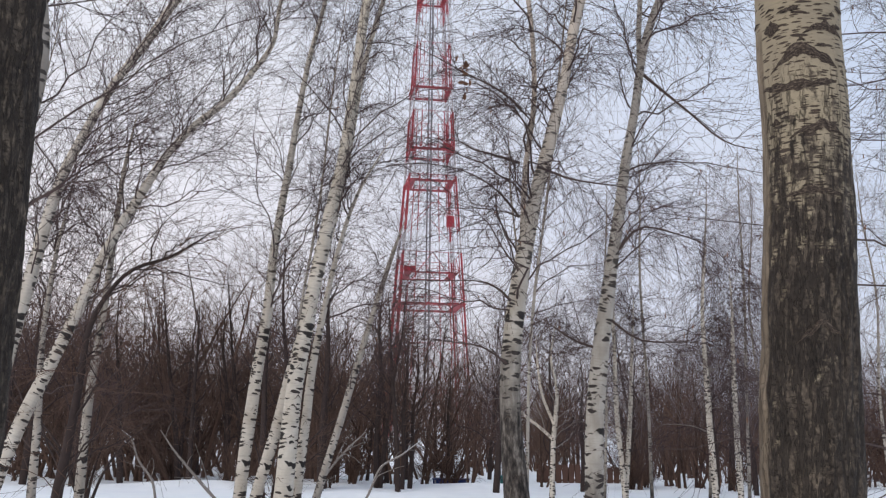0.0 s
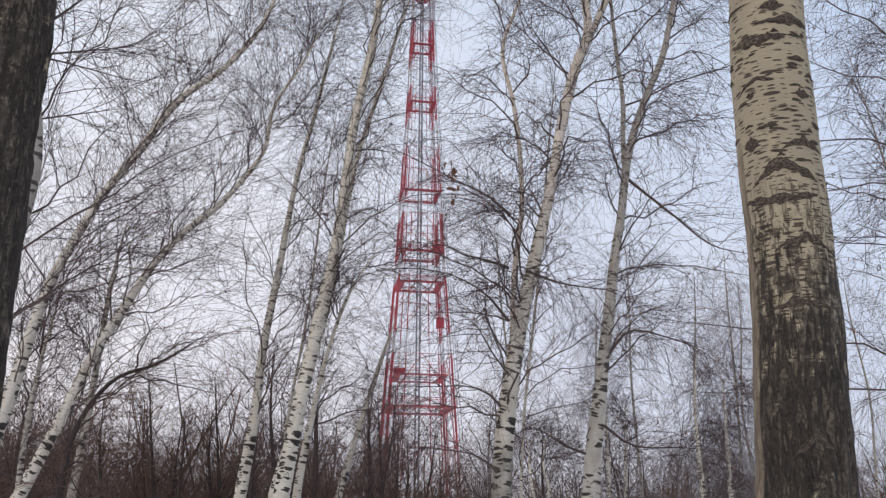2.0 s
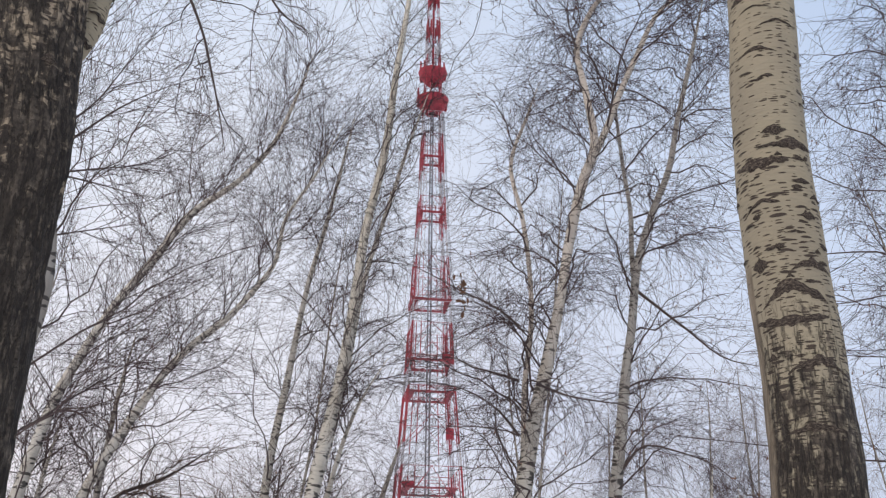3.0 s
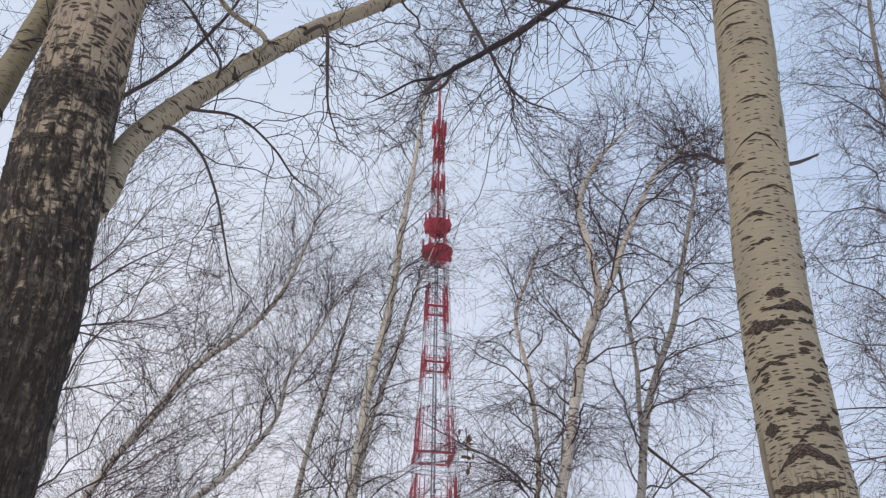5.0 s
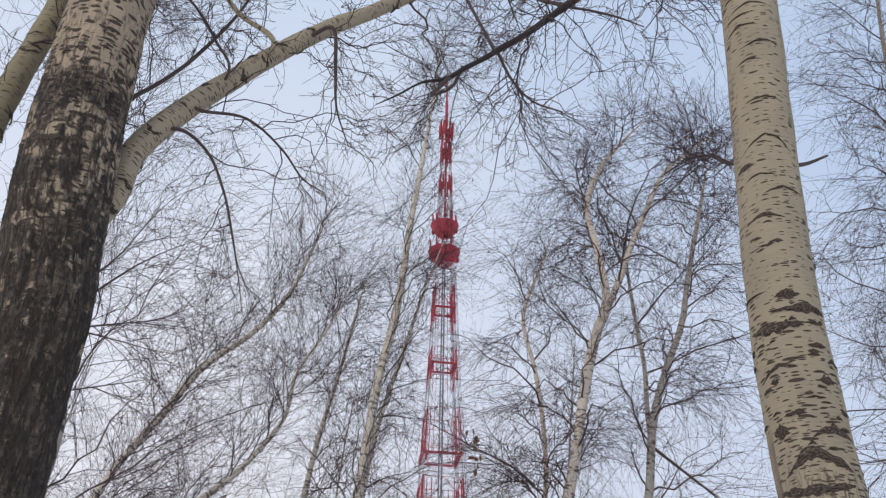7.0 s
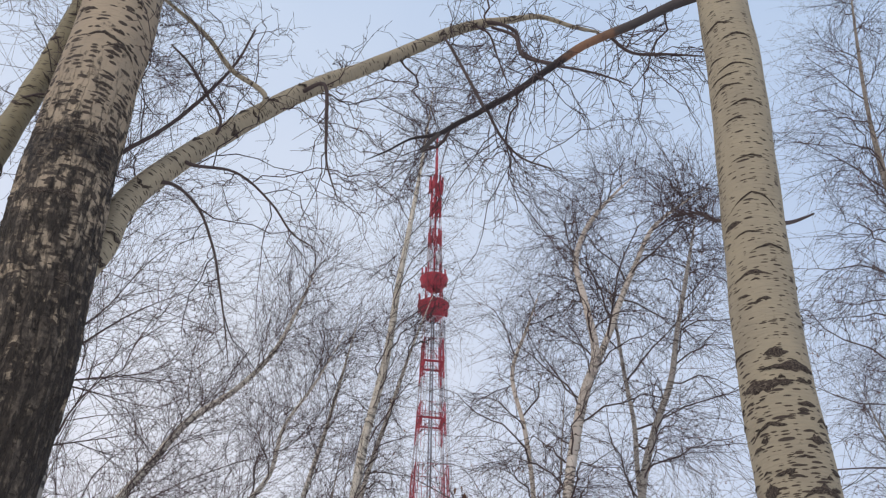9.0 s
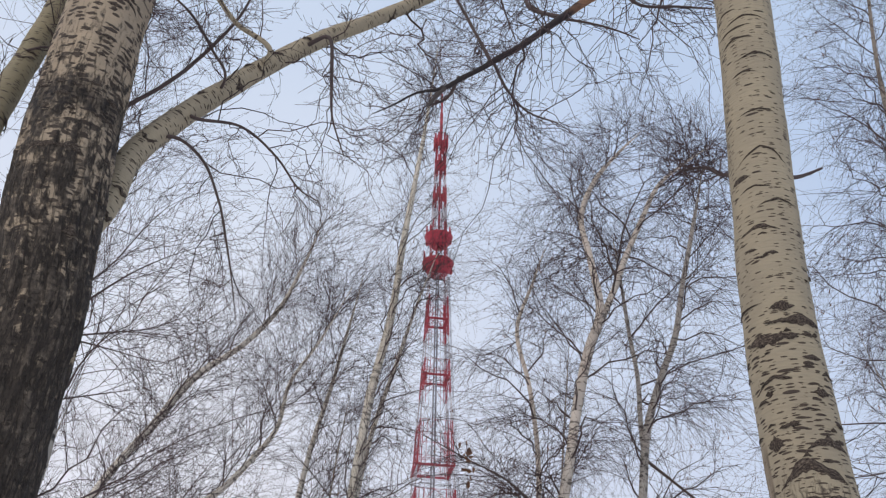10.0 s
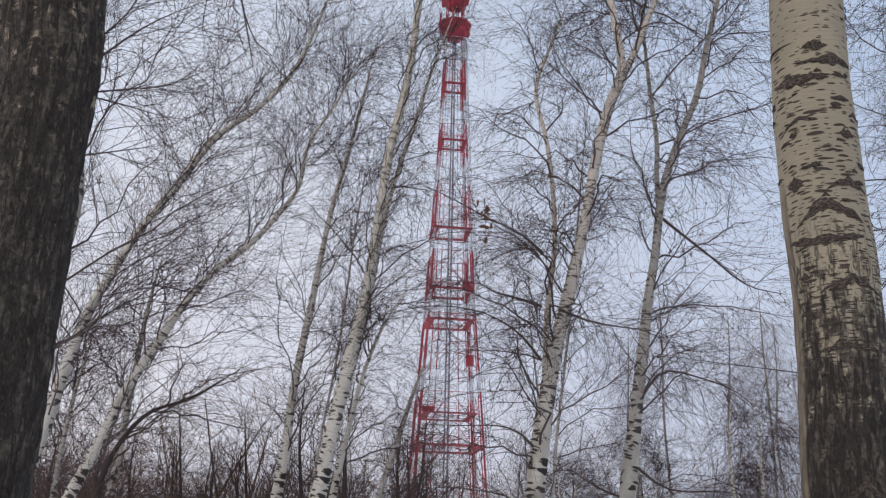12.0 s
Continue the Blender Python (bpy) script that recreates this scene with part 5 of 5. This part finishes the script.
rng_wood = np.random.default_rng(77)
models = [dark_tree(60 + i, 5.2 + 0.7 * i, 0.5 * (i - 1)) for i in range(4)]
spots = []
for i in range(72):
    y = 24.0 + 13 * (i / 72.0) ** 1.4 + rng_wood.uniform(-0.5, 0.5)
    x = rng_wood.uniform(-0.58, 0.58) * y
    spots.append((x, y))
spots += [(-4.2, 47), (-2.9, 44), (-1.8, 50), (-0.8, 45), (0.3, 48), (1.4, 46), (-3.4, 53), (-0.2, 54), (-5.5, 49), (2.6, 51)]
for i, (x, y) in enumerate(spots):
    m = pose(x, y, fall(y), 0, 0, rng_wood.uniform(0, 360))
    if i < 4:
        models[i].matrix_basis = m
    else:
        t = copy_thing(models[i % 4], m)
        s = rng_wood.uniform(0.75, 1.2) * (0.64 if x > 2 else 0.88) if i < 72 else rng_wood.uniform(0.95, 1.2)
        t.scale = (s, s, s)


# ---- weeping birches with grey hanging crowns, farther back ----
far_rows = [(0, 0, -0.2, 0.04), (0.1, 0, 2.2, 0.032), (0.05, 0.1, 4.5, 0.024), (0.2, 0, 6.4, 0.016), (0.25, 0, 7.6, 0.008)]
# a paler, greyer wood colour for the crowns that stand farther back
FAR_TWIG = stem_bark("far_twig_bark", (0.15, 0.125, 0.125), (0.32, 0.28, 0.275))
weeping = birch(90, far_rows, "far birch with a fine grey weeping crown", BIRCH_GREY, n_limbs=26, start=0.28, reach=(0.9, 2.0), droop=0.75, second=9, third=5, sides=8, len2=(0.5, 1.3), len3=(0.3, 0.8), fat=0.95, twig_mat=FAR_TWIG, limb_mat=FAR_TWIG, group="weeping birches", angle=(35, 70))
far_spots = [(5.9, 20.5, 0.92), (7.4, 21.5, 1.0), (4.75, 21.0, 1.1), (8.8, 23.5, 0.95), (10.6, 22.0, 1.05), (1.7, 21.0, 1.12), (6.0, 18.2, 0.95), (3.4, 19.4, 0.9)]
for i, (x, y, s) in enumerate(far_spots):
    m = pose(x, y, 0, 0, 0, 47 * i)
    if i == 0:
        weeping.matrix_basis = m
    else:
        t = copy_thing(weeping, m)
        t.scale = (s, s, s)


# ---- slim grey birches deeper in the glade, whose crowns fill the sky ----
slim_models = []
for i in range(3):
    tall = 8.6 + 0.9 * i
    rows = [(0, 0, -0.2, 0.03), (0.12, 0, tall * 0.3, 0.026), (0.30 + 0.1 * i, 0.1, tall * 0.55, 0.022), (0.55 + 0.1 * i, 0, tall * 0.8, 0.014), (0.8 + 0.1 * i, 0, tall, 0.006)]
    slim_models.append(birch(120 + i, rows, "slim grey-barked birch with a fine ascending crown", BIRCH_GREY, n_limbs=30, start=0.22, reach=(1.0, 2.3), second=9, third=6, sides=8, group="slim birches", fat=0.95, len2=(0.4, 1.2), len3=(0.2, 0.6)))
slim_spots = [(-7.2, 14.2, 1.0, 10), (-2.6, 15.6, 0.9, -15), (1.4, 15.2, 0.9, 15), (7.4, 12.6, 1.05, 160)]
for i, (x, y, sc, turn_z) in enumerate(slim_spots):
    m = pose(x, y, 0, 0, 0, turn_z)
    if i < 3:
        slim_models[i].matrix_basis = m
    else:
        t = copy_thing(slim_models[i % 3], m)
        t.scale = (sc, sc, sc)


# ---- low dark bushes before the wood, on the side of the leaning birches ----
def bush(seed, at, tall, label):
    rng = np.random.default_rng(seed)
    thing = empty("bird_cherry_bush", at, label, "bush", "bird cherry bushes")
    n = 6
    w = np.linspace(0, 1, 12)
    lines = []
    for i in range(n):
        a = rng.uniform(-0.5, 3.6)
        L = tall * rng.uniform(0.7, 1.0)
        out = rng.uniform(0.4, 0.9)
        p = np.stack([at[0] + 0.1 * math.cos(a) + math.cos(a) * out * L * w**1.7, at[1] + math.sin(a) * out * 0.6 * L * w**1.7, -0.1 + L * (w - 0.25 * w**2.5)], 1)
        r = 0.035 * (1 - 0.85 * w)
        v, q, b = tubes(p[None], r[None], 6, 0.05, rng)
        hang(link_mesh("stem", v, q, DARKWOOD, None, b), thing)
        lines.append((p[None], r[None]))
    clothe(thing, rng, lines, BRUSH, 16, 8, (0.4, 1.3), (0.15, 0.6), 0.0, 0.007, 0.0042)


for i, (x, y, tall) in enumerate(((-3.0, 16.5, 2.6), (-6.4, 17.0, 3.2))):
    bush(200 + i, (x, y, 0.0), tall, "dark leafless bush with arching stems")


# ---- pale fallen and dead branches before the wood ----
def dead_branch(seed, rows):
    rng = np.random.default_rng(seed)
    thing = empty("dead_branch", rows[0][:3], "pale broken dead branch standing out of the snow", "branch", "dead branches")
    rows = [(x + rng.normal(0, 0.05), y + rng.normal(0, 0.05), z + rng.normal(0, 0.03), w * 0.75) for x, y, z, w in rows]
    _, p, r = tube_part("stem", rows, 6, PALE, thing, 0.1, 0.14, rng)
    tube_part("snow_cap", [(x, y, z + w * 0.75, w * 0.45) for x, y, z, w in rows[1:]], 6, SNOW, thing, 0.1, 0.12, rng, "strip of snow lying along the branch")
    a, ar = sprout(rng, *resample(p, r, 10), 6, 0.25, 0.95, (0.3, 0.9), (30, 60), 0.0, 6, 0.012, 0.3)
    for x in range(len(a)):
        v, q, b = tubes(a[x:x + 1], ar[x:x + 1], 4)
        hang(link_mesh("side_branch", v, q, PALE, None, b), thing)


for i, g in enumerate(([(-1.67, 19.95, -0.15, 0.035), (-1.48, 19.97, 0.28, 0.030), (-1.19, 19.99, 0.77, 0.030), (-0.84, 20.00, 1.02, 0.024), (-0.45, 20.02, 1.30, 0.0122)], [(-3.74, 17.64, -0.15, 0.048), (-4.21, 17.52, 0.38, 0.042), (-4.61, 17.42, 0.70, 0.037), (-4.88, 17.35, 1.09, 0.026), (-5.05, 17.30, 1.48, 0.0105)], [(-2.62, 18.84, -0.15, 0.033), (-2.31, 18.88, 0.53, 0.028), (-2.05, 18.91, 0.98, 0.029), (-1.61, 18.95, 1.55, 0.0115)], [(-6.00, 20.14, -0.15, 0.042), (-6.17, 20.09, 0.37, 0.036), (-6.41, 20.02, 0.90, 0.030), (-6.63, 19.94, 1.25, 0.024), (-6.83, 19.88, 1.43, 0.0121)])):
    dead_branch(300 + i, g)


# ---- things at the foot of the wood ----
def block(name, size, at, mat, thing, bevel=0.02):
    bm = bmesh.new()
    bmesh.ops.create_cube(bm, size=1.0)
    bmesh.ops.scale(bm, vec=size, verts=bm.verts)
    bmesh.ops.bevel(bm, geom=bm.edges[:], offset=bevel, segments=2, affect="EDGES")
    bmesh.ops.translate(bm, vec=at, verts=bm.verts)
    me = bpy.data.meshes.new(name)
    bm.to_mesh(me)
    bm.free()
    me.materials.append(mat)
    return hang(new(name, me), thing)


def blue_stall(at):
    thing = empty("blue_crate", at, "long low blue crate half hidden behind dark trunks", "crate")
    x, y, z = at
    block("body", (1.15, 0.5, 0.30), (x, y, z + 0.16), BLUE, thing)
    block("lid", (1.2, 0.55, 0.03), (x, y, z + 0.325), BLUE, thing, 0.008)
    for dx in (-0.5, 0.0, 0.5):
        block("batten", (0.05, 0.04, 0.3), (x + dx, y - 0.265, z + 0.16), STEEL, thing, 0.008)


blue_stall((0.35, 30.0, -0.30))


def teal_bin(at):
    thing = empty("litter_bin", at, "small teal painted metal litter bin in the snow", "litter bin")
    x, y, z = at
    block("body", (0.36, 0.36, 0.42), (x, y, z + 0.38), TEAL, thing, 0.04)
    block("lid", (0.40, 0.40, 0.06), (x, y, z + 0.62), TEAL, thing, 0.02)
    for dx in (-0.2, 0.2):
        block("leg", (0.05, 0.4, 0.2), (x + dx, y, z + 0.06), STEEL, thing, 0.008)


teal_bin((2.05, 29.0, -0.45))


def board_fence(x0, x1, y):
    thing = empty("board_fence", ((x0 + x1) / 2, y, -0.27), "low weathered reddish-brown board fence behind the trees", "fence")
    n = int((x1 - x0) / 0.22)
    rng = np.random.default_rng(9)
    for i in range(n):
        h = 0.75 + rng.uniform(-0.05, 0.05)
        block("board", (0.19, 0.03, h), (x0 + 0.22 * i, y, h / 2 - 0.33), RUST, thing, 0.006)
    for z in (-0.08, 0.27):
        block("rail", (x1 - x0, 0.05, 0.08), ((x0 + x1) / 2 - 0.1, y + 0.045, z), RUST, thing, 0.01)


board_fence(3.4, 7.4, 32.0)
